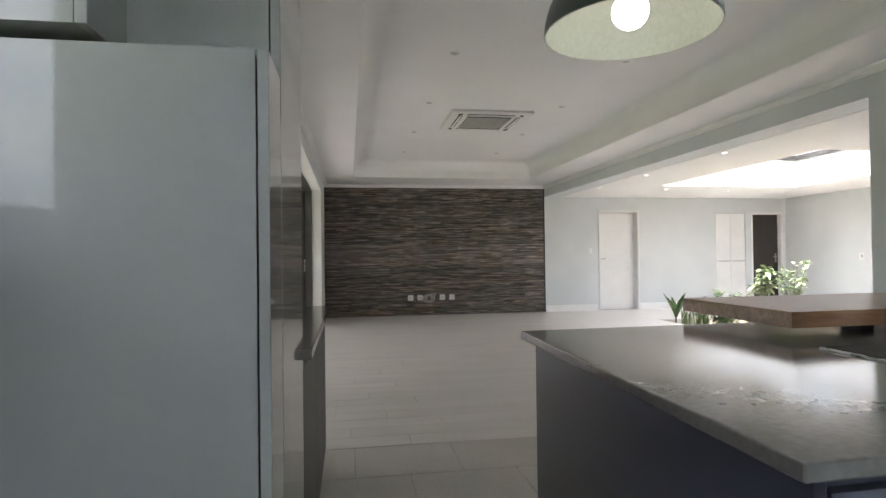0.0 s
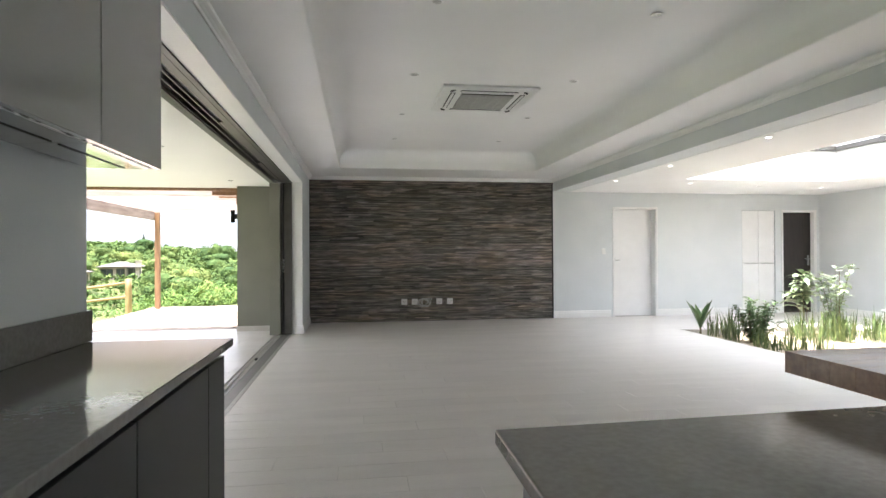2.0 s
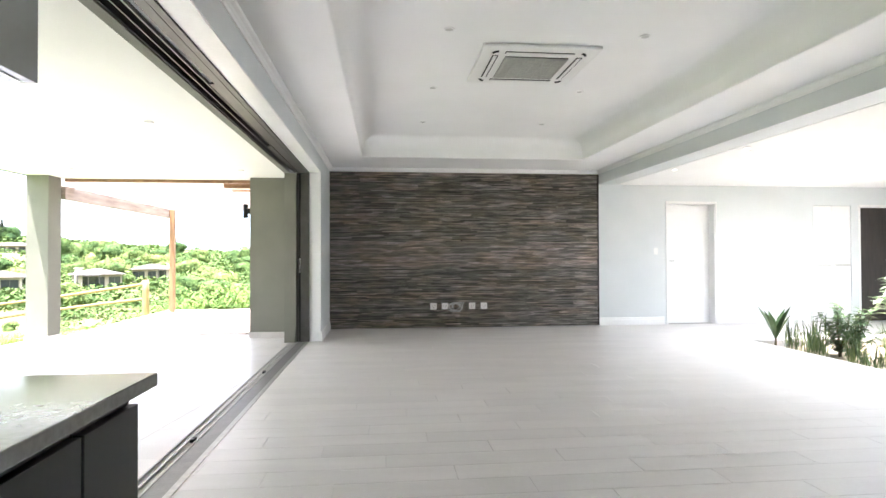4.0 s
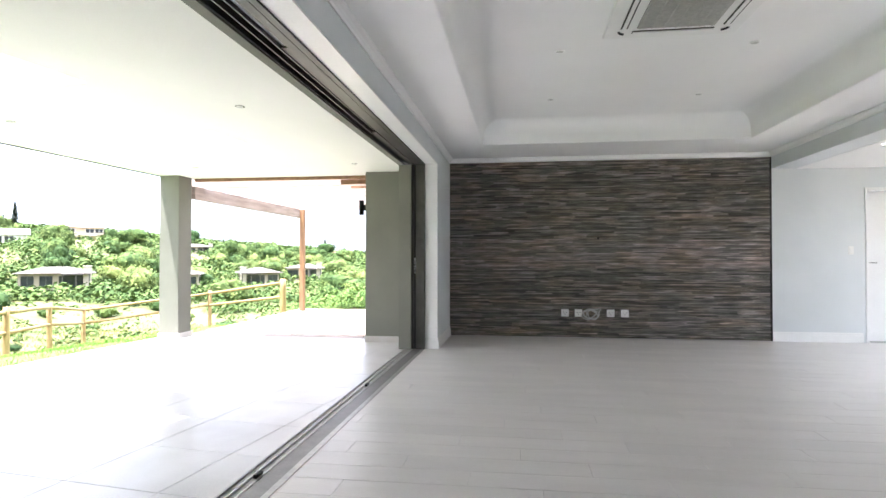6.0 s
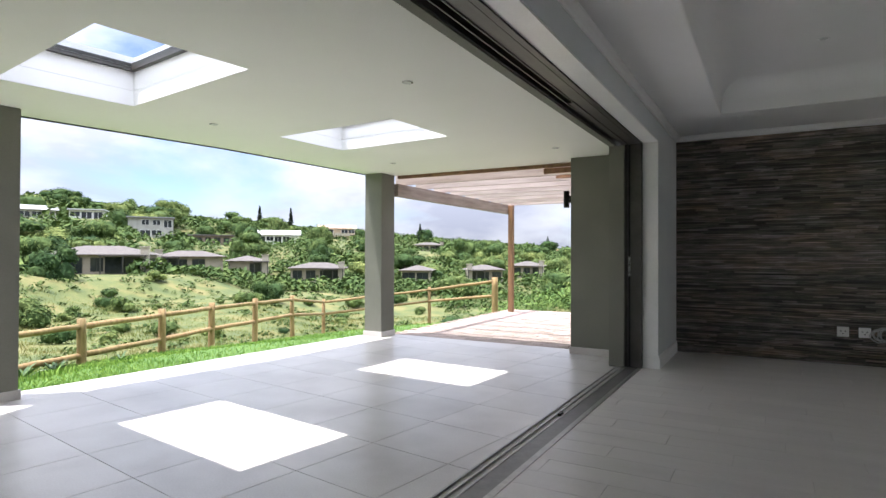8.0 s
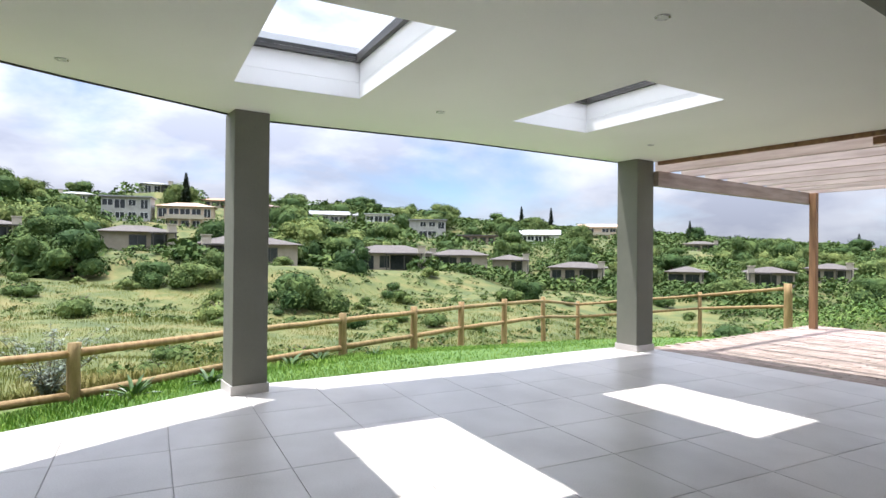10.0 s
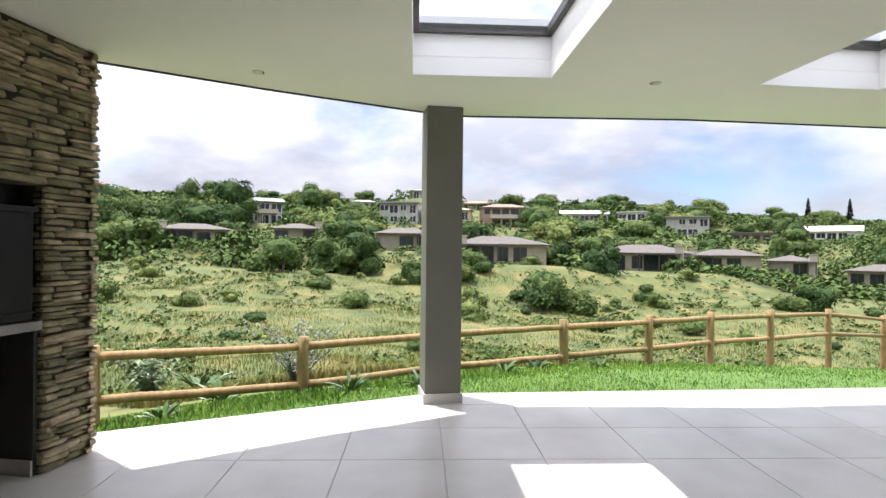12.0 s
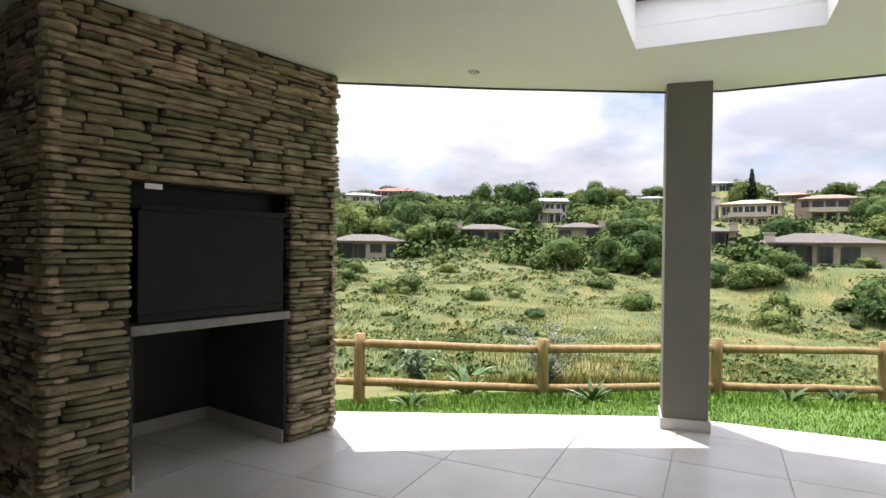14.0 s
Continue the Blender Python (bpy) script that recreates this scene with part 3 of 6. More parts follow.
cable_coil()
bm = bmesh.new()
tube(bm, (2.10, 0.012, 1.40), (2.10, -0.03, 1.40), 0.016, n=10)
tagged(finish("wall_bolt", bm, M_BLACK), "small black bolt in the slate wall", "bolt")


def ceiling_cassette(cx, cy, z):
    ob = thing("air_conditioner", "white ceiling cassette air conditioner with a square grille", "air conditioner", (cx, cy, z))
    bm = bmesh.new()
    r = 0.49
    add_box(bm, cx - r, cx + r, cy - r, cy + r, z - 0.03, z)
    bevelled(bm, 0.012, 2)
    part("panel", bm, M_PLASTIC, ob)
    g = 0.27
    grille = part("grille", boxes((cx - g, cx + g, cy - g, cy + g, z - 0.037, z - 0.029)), M_BLACK, ob, "grey slatted intake grille")
    for i in range(27):
        y = cy - g + 0.01 + i * (2 * g - 0.02) / 26
        part("slat", boxes((cx - g, cx + g, y - 0.0065, y + 0.0065, z - 0.044, z - 0.037)), M_GRILLE, grille)
    for i in range(7):
        x = cx - g + 0.02 + i * (2 * g - 0.04) / 6
        part("slat", boxes((x - 0.005, x + 0.005, cy - g, cy + g, z - 0.047, z - 0.044)), M_GRILLE, grille)
    for sx, sy in ((0, -1), (0, 1), (-1, 0), (1, 0)):
        a, b = (0.29, 0.026) if sx == 0 else (0.026, 0.29)
        px, py = cx + sx * 0.36, cy + sy * 0.36
        slot = part("air_slot", boxes((px - a, px + a, py - b, py + b, z - 0.033, z - 0.0305)), M_BLACK, ob, "dark air outlet slot")
        a2, b2 = (0.285, 0.013) if sx == 0 else (0.013, 0.285)
        part("flap", boxes((px - a2, px + a2, py - b2, py + b2, z - 0.040, z - 0.034)), M_PLASTIC, slot)
    for sx in (-1, 1):
        for sy in (-1, 1):
            bm = bmesh.new()
            pts = [(0.335 + 0.055 * math.cos(t), 0.335 + 0.055 * math.sin(t)) for t in (radians(a) for a in range(10, 90, 16))]
            for (ax, ay), (bx, by) in zip(pts, pts[1:]):
                tube(bm, (cx + sx * ax, cy + sy * ay, z - 0.031), (cx + sx * bx, cy + sy * by, z - 0.031), 0.011, n=6)
            part("corner_slot", bm, M_BLACK, ob)
    return ob


ceiling_cassette(2.145, -4.23, H_TRAY)


def downlight(name, x, y, z, lit, label, group, r=0.042):
    ob = thing(name, label, "downlight", (x, y, z), group)
    bm = bmesh.new()
    lathe(bm, [(r * 0.72, 0.0), (r * 0.76, -0.006), (r * 0.98, -0.006), (r, -0.002), (r, 0.0)], 18, (x, y, z))
    part("rim", bm, M_TRIM if name != "spot" else M_STEEL, ob, smooth=True)
    bm = bmesh.new()
    tube(bm, (x, y, z - 0.0035), (x, y, z + 0.001), r * 0.72, n=18)
    part("lens", bm, M_LAMP_ON if lit else M_LENS, ob, "glowing lens" if lit else "unlit frosted lens")
    return ob


for dx in (1.35, 2.88):
    for dy in (-6.5, -4.95, -3.45, -1.98):
        downlight("downlight", dx, dy, H_TRAY, False, "small round unlit downlight in the white tray ceiling", "living room downlights")
for dx, dy in ((4.82, -5.1), (4.86, -3.24), (4.83, -1.7), (6.2, -1.52), (7.58, -1.31), (8.86, -1.22), (9.1, -3.0)):
    downlight("downlight", dx, dy, H_LOW, True, "small round lit downlight in the white atrium ceiling", "atrium downlights")


def hinged_door(name, x0, x1, top, mat, label, frame_mat, handle_x, recess):
    ob = structure(name, boxes((x0 + 0.02, x1 - 0.02, recess, recess + 0.12, 0.0, top - 0.02), bevel=0.002), mat, label, "door")
    f = 0.02
    part("door_frame", boxes((x0, x0 + 0.02, 0.0, recess + 0.05, 0.0, top), (x1 - 0.02, x1, 0.0, recess + 0.05, 0.0, top), (x0, x1, 0.0, recess + 0.05, top - 0.02, top),
                             (x0 - f, x0, -0.014, -0.0005, 0.0, top + f), (x1, x1 + f, -0.014, -0.0005, 0.0, top + f), (x0, x1, -0.014, -0.0005, top, top + f)),
         frame_mat, ob, "white painted door frame")
    bm = bmesh.new()
    add_box(bm, handle_x - 0.018, handle_x + 0.018, recess - 0.008, recess, 0.93, 1.13)
    tube(bm, (handle_x, recess - 0.045, 1.06), (handle_x, recess, 1.06), 0.009, n=8)
    tube(bm, (handle_x - 0.01, recess - 0.045, 1.06), (handle_x + (0.11 if handle_x < (x0 + x1) / 2 else -0.11), recess - 0.045, 1.06), 0.009, n=8)
    part("door_handle", bm, M_STEEL, ob, "brushed steel lever handle")
    return ob


hinged_door("door_1", 5.58, 6.44, 2.04, M_TRIM, "closed white painted flush door in the blue-grey wall", M_TRIM, 5.66, 0.17)
hinged_door("door_2", 9.09, 9.81, 2.0, M_DOORDARK, "dark brown timber door in a white frame", M_TRIM, 9.73, 0.10)


def built_in_cupboard():
    x0, x1, top = 8.22, 8.93, 2.01
    # body is grey so that shade shows painted in the gaps between the white doors
    ob = structure("cupboard_built_in", boxes((x0, x1, 0.03, 0.29, 0.0, top)), M_CABLE_GAP, "white built-in cupboard with upper and lower doors", "cupboard")
    xm = (x0 + x1) / 2
    for a, b in ((x0 + 0.010, xm - 0.004), (xm + 0.004, x1 - 0.010)):
        for z0, z1, hz in ((0.02, 0.982, 0.955), (0.99, top - 0.010, 1.03)):
            d = part("cupboard_door", boxes((a, b, 0.006, 0.028, z0, z1), bevel=0.002), M_TRIM, ob)
            if z0 > 0.5:
                bm = bmesh.new()
                c = (a + b) / 2
                tube(bm, (c - 0.13, -0.02, hz - 0.05), (c + 0.13, -0.02, hz - 0.05), 0.011, n=8)
                for s in (-0.11, 0.11):
                    tube(bm, (c + s, -0.02, hz - 0.05), (c + s, 0.006, hz - 0.05), 0.005, n=6)
                part("handle", bm, M_CABLE_GAP, d, "grey steel bar handle")
    return ob


built_in_cupboard()
ob = thing("light_switch", "white plastic light switch on the blue-grey wall", "switch", (5.38, 0, 1.22))
part("plate", boxes((5.345, 5.415, -0.010, -0.0005, 1.17, 1.28), bevel=0.003), M_PLASTIC, ob)
part("rocker", boxes((5.37, 5.39, -0.014, -0.010, 1.205, 1.245)), M_TRIM, ob)
ob = thing("light_switch", "white plastic switch plate on the atrium wall", "switch", (9.90, -1.9, 1.05))
part("plate", boxes((9.89, 9.8995, -1.95, -1.85, 1.0, 1.12), bevel=0.003), M_PLASTIC, ob)
part("rocker", boxes((9.885, 9.89, -1.92, -1.89, 1.03, 1.09)), M_STEEL, ob)

# ---- sliding door ----
# groove floor of the track, darker than its rails
M_TRACK = surf("dark_aluminium_groove", (0.06, 0.057, 0.053), (0.10, 0.096, 0.09), 9, 0.6, metal=0.3, bump=0.1)
Y0, Y1 = -7.80, -1.24


def sliding_door():
    # black backing puts the shade of the head grooves into the colour
    ob = structure("door_sliding", boxes((-0.404, -0.152, Y0, Y1, 2.335, 2.40)), M_BLACK, "wide open sliding door frame of dark aluminium", "sliding door")
    for a, b in ((-0.404, -0.396), (-0.352, -0.345), (-0.300, -0.292)):
        part("head_rail", boxes((a, b, Y0, Y1, 2.285, 2.335)), M_ALU, ob)
    part("head_rail", boxes((-0.250, -0.196, Y0, Y1, 2.288, 2.335)), M_ALU, ob)
    part("head_rail", boxes((-0.190, -0.152, Y0, Y1, 2.285, 2.335)), M_ALU, ob)
    part("groove_cover", boxes((-0.292, -0.250, -5.28, Y1, 2.292, 2.304)), M_ALU, ob, "grey infill strip in the head rail")
    part("groove_cover", boxes((-0.345, -0.300, -3.12, Y1, 2.292, 2.304)), M_ALU, ob, "dark infill strip in the head rail")
    part("jamb", boxes((-0.262, -0.152, Y1 - 0.06, Y1 - 0.0005, 0.0, 2.285)), M_ALU, ob)
    part("jamb", boxes((-0.317, -0.288, Y1 - 0.06, Y1 + 0.02, 0.0, 2.285)), M_ALU, ob)
    part("jamb_channel", boxes((-0.288, -0.262, Y1 - 0.03, Y1, 0.0, 2.285)), M_BLACK, ob)
    lock = part("lock_plate", boxes((-0.286, -0.264, Y1 - 0.052, Y1 - 0.03, 0.93, 1.13), bevel=0.003), M_STEEL, ob, "steel lock plate")
    part("keyhole", boxes((-0.279, -0.271, Y1 - 0.055, Y1 - 0.05, 1.03, 1.09)), M_BLACK, lock)
    return ob


sliding_door()
rail = structure("door_track", boxes((-0.405, -0.152, Y0, Y1, -0.03, -0.008)), M_TRACK, "recessed aluminium floor track of the sliding door", "door track")
M_SILL = surf("grey_aluminium_sill", (0.13, 0.127, 0.12), (0.19, 0.185, 0.175), 10, 0.45, metal=0.5, bump=0.05)
for a, b, mat in ((-0.405, -0.394, M_ALU_LIGHT), (-0.360, -0.347, M_ALU_LIGHT), (-0.312, -0.299, M_ALU_LIGHT), (-0.298, -0.192, M_SILL), (-0.190, -0.152, M_ALU_LIGHT)):
    part("rail", boxes((a, b, Y0, Y1, -0.006, 0.003 if mat == M_ALU_LIGHT else 0.0)), mat, rail)
for y in (-3.35, -5.47):
    part("stopper", boxes((-0.336, -0.312, y - 0.03, y + 0.03, -0.004, 0.016)), M_BLACK, rail, "black rubber stopper")
structure("trim_reveal", boxes((-0.151, -0.002, Y0, Y1 - 0.002, 2.296, 2.309), (-0.151, -0.002, Y1 - 0.016, Y1 - 0.001, 0.13, 2.296)), M_TRIM, "white plaster reveal of the sliding door", "trim")

# ---- kitchen ----


def cabinet_front(parent, x, y0, y1, z0, z1, mat, name="door"):
    return part(name, boxes((x - 0.02, x, y0 + 0.0015, y1 - 0.0015, z0, z1), bevel=0.0015), mat, parent)


def tall_cabinet(y0, y1, top, label):
    ob = thing("tall_cabinet", label, "cabinet", (0.08, (y0 + y1) / 2, 0))
    part("body", boxes((-0.19, 0.297, y0 + 0.001, y1 - 0.001, 0.0, top), bevel=0.001), M_GLOSS, ob)
    cabinet_front(ob, 0.32, y0 + 0.001, y1, 0.09, top, M_GLOSS)
    part("plinth", boxes((0.27, 0.298, y0, y1, 0.0, 0.085)), M_DARKGLOSS, ob)
    return ob


tall_cabinet(-10.14, -9.96, 1.53, "lower glossy grey cabinet end panel beside the tall cabinet")
tall_cabinet(-9.955, -9.435, 2.50, "tall glossy grey kitchen cabinet that mirrors the room")
ob = thing("overhead_cabinet", "glossy grey overhead cabinet above the low end panel", "cabinet", (-0.1, -10.05, 1.56))
part("body", boxes((-0.19, 0.0, -10.14, -9.96, 1.56, 2.50)), M_GLOSS, ob)
part("door", boxes((0.002, 0.022, -10.14, -9.96, 1.56, 2.50), bevel=0.0015), M_GLOSS, ob)
for y0, y1 in ((-9.43, -8.875), (-8.87, -8.335), (-8.33, -7.80)):
    ob = thing("overhead_cabinet", "glossy grey handleless overhead cabinet above the worktop", "cabinet", (-0.06, (y0 + y1) / 2, 1.54), "overhead kitchen cabinets")
    part("body", boxes((-0.19, 0.05, y0 + 0.001, y1 - 0.001, 1.56, 2.50)), M_GLOSS, ob)
    part("door", boxes((0.051, 0.072, y0 + 0.0012, y1 - 0.0012, 1.545, 2.50), bevel=0.0012), M_GLOSS, ob)
    part("underside", boxes((-0.19, 0.049, y0, y1, 1.546, 1.5595)), M_GLOSS, ob)
    part("light_slot", boxes((-0.06, -0.054, y0 + 0.02, y1 - 0.02, 1.5435, 1.5465)), M_BLACK, ob)
    part("light_slot", boxes((0.036, 0.044, y0 + 0.02, y1 - 0.02, 1.5435, 1.5465)), M_STEEL, ob)
for y0, y1 in ((-9.43, -8.75), (-8.745, -8.10), (-8.095, -7.86)):
    ob = thing("base_cabinet", "dark grey handleless base cabinet under the quartz worktop", "cabinet", (0.05, (y0 + y1) / 2, 0), "base kitchen cabinets")
    part("body", boxes((-0.19, 0.298, y0 + 0.001, y1 - 0.001, 0.09, 0.853)), M_DARKGLOSS, ob)
    part("door", boxes((0.30, 0.32, y0 + 0.002, y1 - 0.002, 0.09, 0.82), bevel=0.0015), M_DARKGLOSS, ob)
    part("finger_rail", boxes((0.290, 0.299, y0, y1, 0.82, 0.853)), M_BLACK, ob)
    part("plinth", boxes((0.24, 0.255, y0, y1, 0.0, 0.0895)), M_DARKGLOSS, ob)
ob = thing("worktop", "grey quartz worktop along the kitchen wall", "worktop", (0.05, -8.7, 0.855))
part("slab", boxes((-0.195, 0.346, -9.432, -7.82, 0.85, 0.88), bevel=0.003), M_STONETOP, ob)
part("upstand", boxes((-0.198, -0.178, -9.432, -7.80, 0.881, 1.0), bevel=0.002), M_STONETOP, ob)


# the island is sheared a little so that its edges fit the camera's view
IR = Matrix.Translation((1.10, -9.09, 0)) @ Matrix(((1.0, 0.022, 0, 0), (0.030, 1.0, 0, 0), (0, 0, 1, 0), (0, 0, 0, 1))) @ Matrix.Translation((-1.10, 9.09, 0))


def ipart(name, dims, mat, parent, label="", bevel=0.0):
    """A box of the island, sheared with it to fit the camera's view."""
    bm = boxes(dims, bevel=bevel)
    bm.transform(IR)
    return part(name, bm, mat, parent, label)


def kitchen_island():
    ob = thing("kitchen_island", "kitchen island with dark blue-grey panels", "island", (2.4, -9.85, 0))
    ipart("body", (1.16, 3.9, -10.45, -9.18, 0.09, 0.838), M_NAVY, ob)
    ipart("side_panel", (1.135, 1.158, -10.475, -9.16, 0.0, 0.838), M_NAVY, ob, "", 0.002)
    ipart("back_panel", (1.16, 3.9, -9.178, -9.155, 0.0, 0.838), M_NAVY, ob, "", 0.002)
    ipart("plinth", (1.2, 3.9, -10.42, -9.24, 0.0, 0.088), M_BLACK, ob)
    for i in range(4):
        ipart("door", (1.165 + i * 0.68, 1.84 + i * 0.68, -10.475, -10.452, 0.09, 0.81), M_NAVY, ob, "", 0.0015)
    return ob


kitchen_island()
bm = boxes((1.095, 3.95, -10.505, -9.10, 0.84, 0.87), bevel=0.004)
bm.transform(IR)
tagged(finish("island_worktop", bm, M_STONETOP), "polished grey quartz worktop of the kitchen island", "worktop")


def breakfast_bar():
    ob = thing("breakfast_bar", "thick oiled hardwood breakfast bar above the island", "counter", (2.7, -9.24, 0.875))
    n = 9
    w = (9.54 - 8.89) / n
    for i in range(n):
        y = -9.54 + i * w
        ipart("stave", (1.905, 3.9, y + 0.0004, y + w - 0.0004, 0.904, 0.958), M_BUTCHER, ob, "", 0.0008)
    for x in (2.5, 3.1, 3.7):
        ipart("support", (x - 0.03, x + 0.03, -9.25, -9.15, 0.87, 0.904), M_NAVY, ob)
    return ob


breakfast_bar()
ob = thing("hob", "black glass hob with a steel rim let into the worktop", "hob", (2.1, -10.0, 0.87))
ipart("rim", (1.83, 2.41, -10.22, -9.73, 0.8705, 0.8765), M_STEEL, ob, "", 0.002)
ipart("glass_plate", (1.84, 2.40, -10.21, -9.74, 0.8765, 0.8785), M_BLACK, ob)


def pendant(x, y, z):
    ob = thing("pendant_lamp", "large grey metal dome pendant lamp with a lit globe bulb", "pendant lamp", (x, y, z))
    bm = bmesh.new()
    prof = [(0.30 * math.cos(radians(a)), 0.27 * math.sin(radians(a))) for a in range(0, 86, 7)]
    lathe(bm, prof, 40, (x, y, z))
    inner = [(r * 0.985, h - 0.003) for r, h in prof]
    shade = part("shade", bm, M_SHADE, ob, "grey outside", smooth=True)
    bm = bmesh.new()
    lathe(bm, inner[::-1], 40, (x, y, z + 0.001))
    part("lining", bm, M_LINING, shade, "pale green-white inside", smooth=True)
    bm = bmesh.new()
    tube(bm, (x, y, z + 0.25), (x, y, z + 0.33), 0.03, 0.022, n=14)
    part("cap", bm, M_STEEL, ob)
    bm = bmesh.new()
    tube(bm, (x, y, z + 0.32), (x, y, H_TRAY), 0.004, n=6)
    part("flex", bm, M_BLACK, ob)
    bm = bmesh.new()
    tube(bm, (x, y, z + 0.12), (x, y, z + 0.25), 0.022, n=12)
    part("lamp_holder", bm, M_PLASTIC, ob)
    bm = bmesh.new()
    bmesh.ops.create_uvsphere(bm, u_segments=24, v_segments=14, radius=0.064, matrix=Matrix.Translation((x, y, z + 0.07)))
    part("bulb", bm, M_BULB, ob, "glowing white globe bulb", smooth=True)
    return ob


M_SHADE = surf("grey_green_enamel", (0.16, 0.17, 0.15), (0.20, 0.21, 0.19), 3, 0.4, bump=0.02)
M_LINING = surf("pale_enamel_lining", (0.55, 0.58, 0.48), (0.62, 0.65, 0.55), 3, 0.5, bump=0.02)
M_BULB = glow("lit_bulb", (1.0, 0.97, 0.90), 2.0)
pendant(1.445, -9.32, 1.94)

# kitchen windows behind the walk, out of view; the south one is assumed
win = structure("window_2", boxes((-0.235, -0.205, -10.60, -10.58, 1.25, 2.25), (-0.235, -0.205, -10.19, -10.17, 1.25, 2.25),
                                  (-0.235, -0.205, -10.58, -10.19, 1.25, 1.27), (-0.235, -0.205, -10.58, -10.19, 2.23, 2.25)), M_ALU, "narrow kitchen window with a dark frame", "window")
p = part("pane", boxes((-0.223, -0.217, -10.58, -10.19, 1.27, 2.23)), glass("window_glass"), win)
p.visible_shadow = False
win = structure("window_1", boxes((0.9, 0.95, Y_BACK - 0.2, Y_BACK - 0.1, 1.0, 2.1), (2.55, 2.6, Y_BACK - 0.2, Y_BACK - 0.1, 1.0, 2.1),
                                  (0.95, 2.55, Y_BACK - 0.2, Y_BACK - 0.1, 1.0, 1.05), (0.95, 2.55, Y_BACK - 0.2, Y_BACK - 0.1, 2.05, 2.1)), M_ALU, "unseen kitchen window with a dark aluminium frame", "window")
p = part("pane", boxes((0.95, 2.55, Y_BACK - 0.155, Y_BACK - 0.145, 1.05, 2.05)), glass("window_glass"), win)
p.visible_shadow = False

# ---- atrium ----
M_SOIL = surf("dry_sandy_soil", (0.42, 0.34, 0.24), (0.58, 0.49, 0.36), 6, 0.95, bump=0.8, grain=40, bump_dist=0.02)
M_LEAF = surf("green_leaf", (0.045, 0.095, 0.025), (0.10, 0.17, 0.05), 9, 0.45, bump=0.05, island=0.35)
M_LEAF_PALE = surf("pale_variegated_leaf", (0.15, 0.24, 0.10), (0.40, 0.48, 0.30), 14, 0.45, bump=0.05, island=0.35)
M_STEM = surf("brown_green_stem", (0.10, 0.085, 0.045), (0.16, 0.13, 0.07), 20, 0.8, bump=0.3)
M_BLADE = surf("grass_blade", (0.055, 0.105, 0.028), (0.15, 0.20, 0.065), 8, 0.5, bump=0.0, island=0.4)
M_PETAL = surf("white_petal", (0.75, 0.75, 0.70), (0.82, 0.82, 0.78), 9, 0.6, bump=0.0)

structure("planter_kerb", boxes((5.80, 5.83, -5.4, -1.9, -0.28, -0.002), (8.42, 8.45, -5.4, -1.9, -0.28, -0.002),
                                (5.83, 8.42, -1.93, -1.9, -0.28, -0.002), (5.83, 8.42, -5.4, -5.37, -0.28, -0.002)), M_KTILE, "tiled edge of the sunken indoor planter", "planter edge")
bm = bmesh.new()
nx, ny = 36, 46
grid = [[bm.verts.new((5.83 + 2.59 * i / nx, -5.37 + 3.44 * j / ny, -0.08 + 0.03 * noise.noise(Vector((i * 0.4, j * 0.4, 0))))) for i in range(nx + 1)] for j in range(ny + 1)]
for j in range(ny):
    for i in range(nx):
        bm.faces.new((grid[j][i], grid[j][i + 1], grid[j + 1][i + 1], grid[j + 1][i]))
structure("ground_planter", bm, M_SOIL, "pale sandy soil in the indoor planter", "soil", smooth=True)


def add_leaf(bm, base, direction, length, width, droop=0.3, fold=0.15):
    """One pointed leaf: a folded strip that droops towards its tip."""
    d = Vector(direction).normalized()
    side = d.cross(Vector((0, 0, 1)))
    if side.length < 0.05:
        side = Vector((1, 0, 0))
    side.normalize()
    up = side.cross(d)
    rows = []
    for s, w in ((0.0, 0.12), (0.3, 0.9), (0.65, 0.8), (1.0, 0.03)):
        c = Vector(base) + d * (length * s) - Vector((0, 0, 1)) * (droop * length * s * s)
        rows.append([bm.verts.new(c - side * (width * w / 2) + up * (fold * width * w)), bm.verts.new(c), bm.verts.new(c + side * (width * w / 2) + up * (fold * width * w))])
    for a, b in zip(rows, rows[1:]):
        bm.faces.new((a[0], a[1], b[1], b[0]))
        bm.faces.new((a[1], a[2], b[2], b[1]))


def tuft(name, x, y, z, n, h, spread, width, mat, label, category, seed, group=""):
    rnd = random.Random(seed)
    ob = thing(name, label, category, (x, y, z), group)
    bm = bmesh.new()
    for _ in range(n):
        a, r = rnd.uniform(0, 6.283), spread * rnd.random() ** 0.7
        lean = rnd.uniform(0.05, 0.5)
        b = rnd.uniform(0, 6.283)
        add_leaf(bm, (x + r * math.cos(a), y + r * math.sin(a), z - 0.01), (lean * math.cos(b), lean * math.sin(b), 1), h * rnd.uniform(0.5, 1.1), width * rnd.uniform(0.7, 1.2), rnd.uniform(0.02, 0.3), 0.1)
    part("foliage", bm, mat, ob)
    return ob


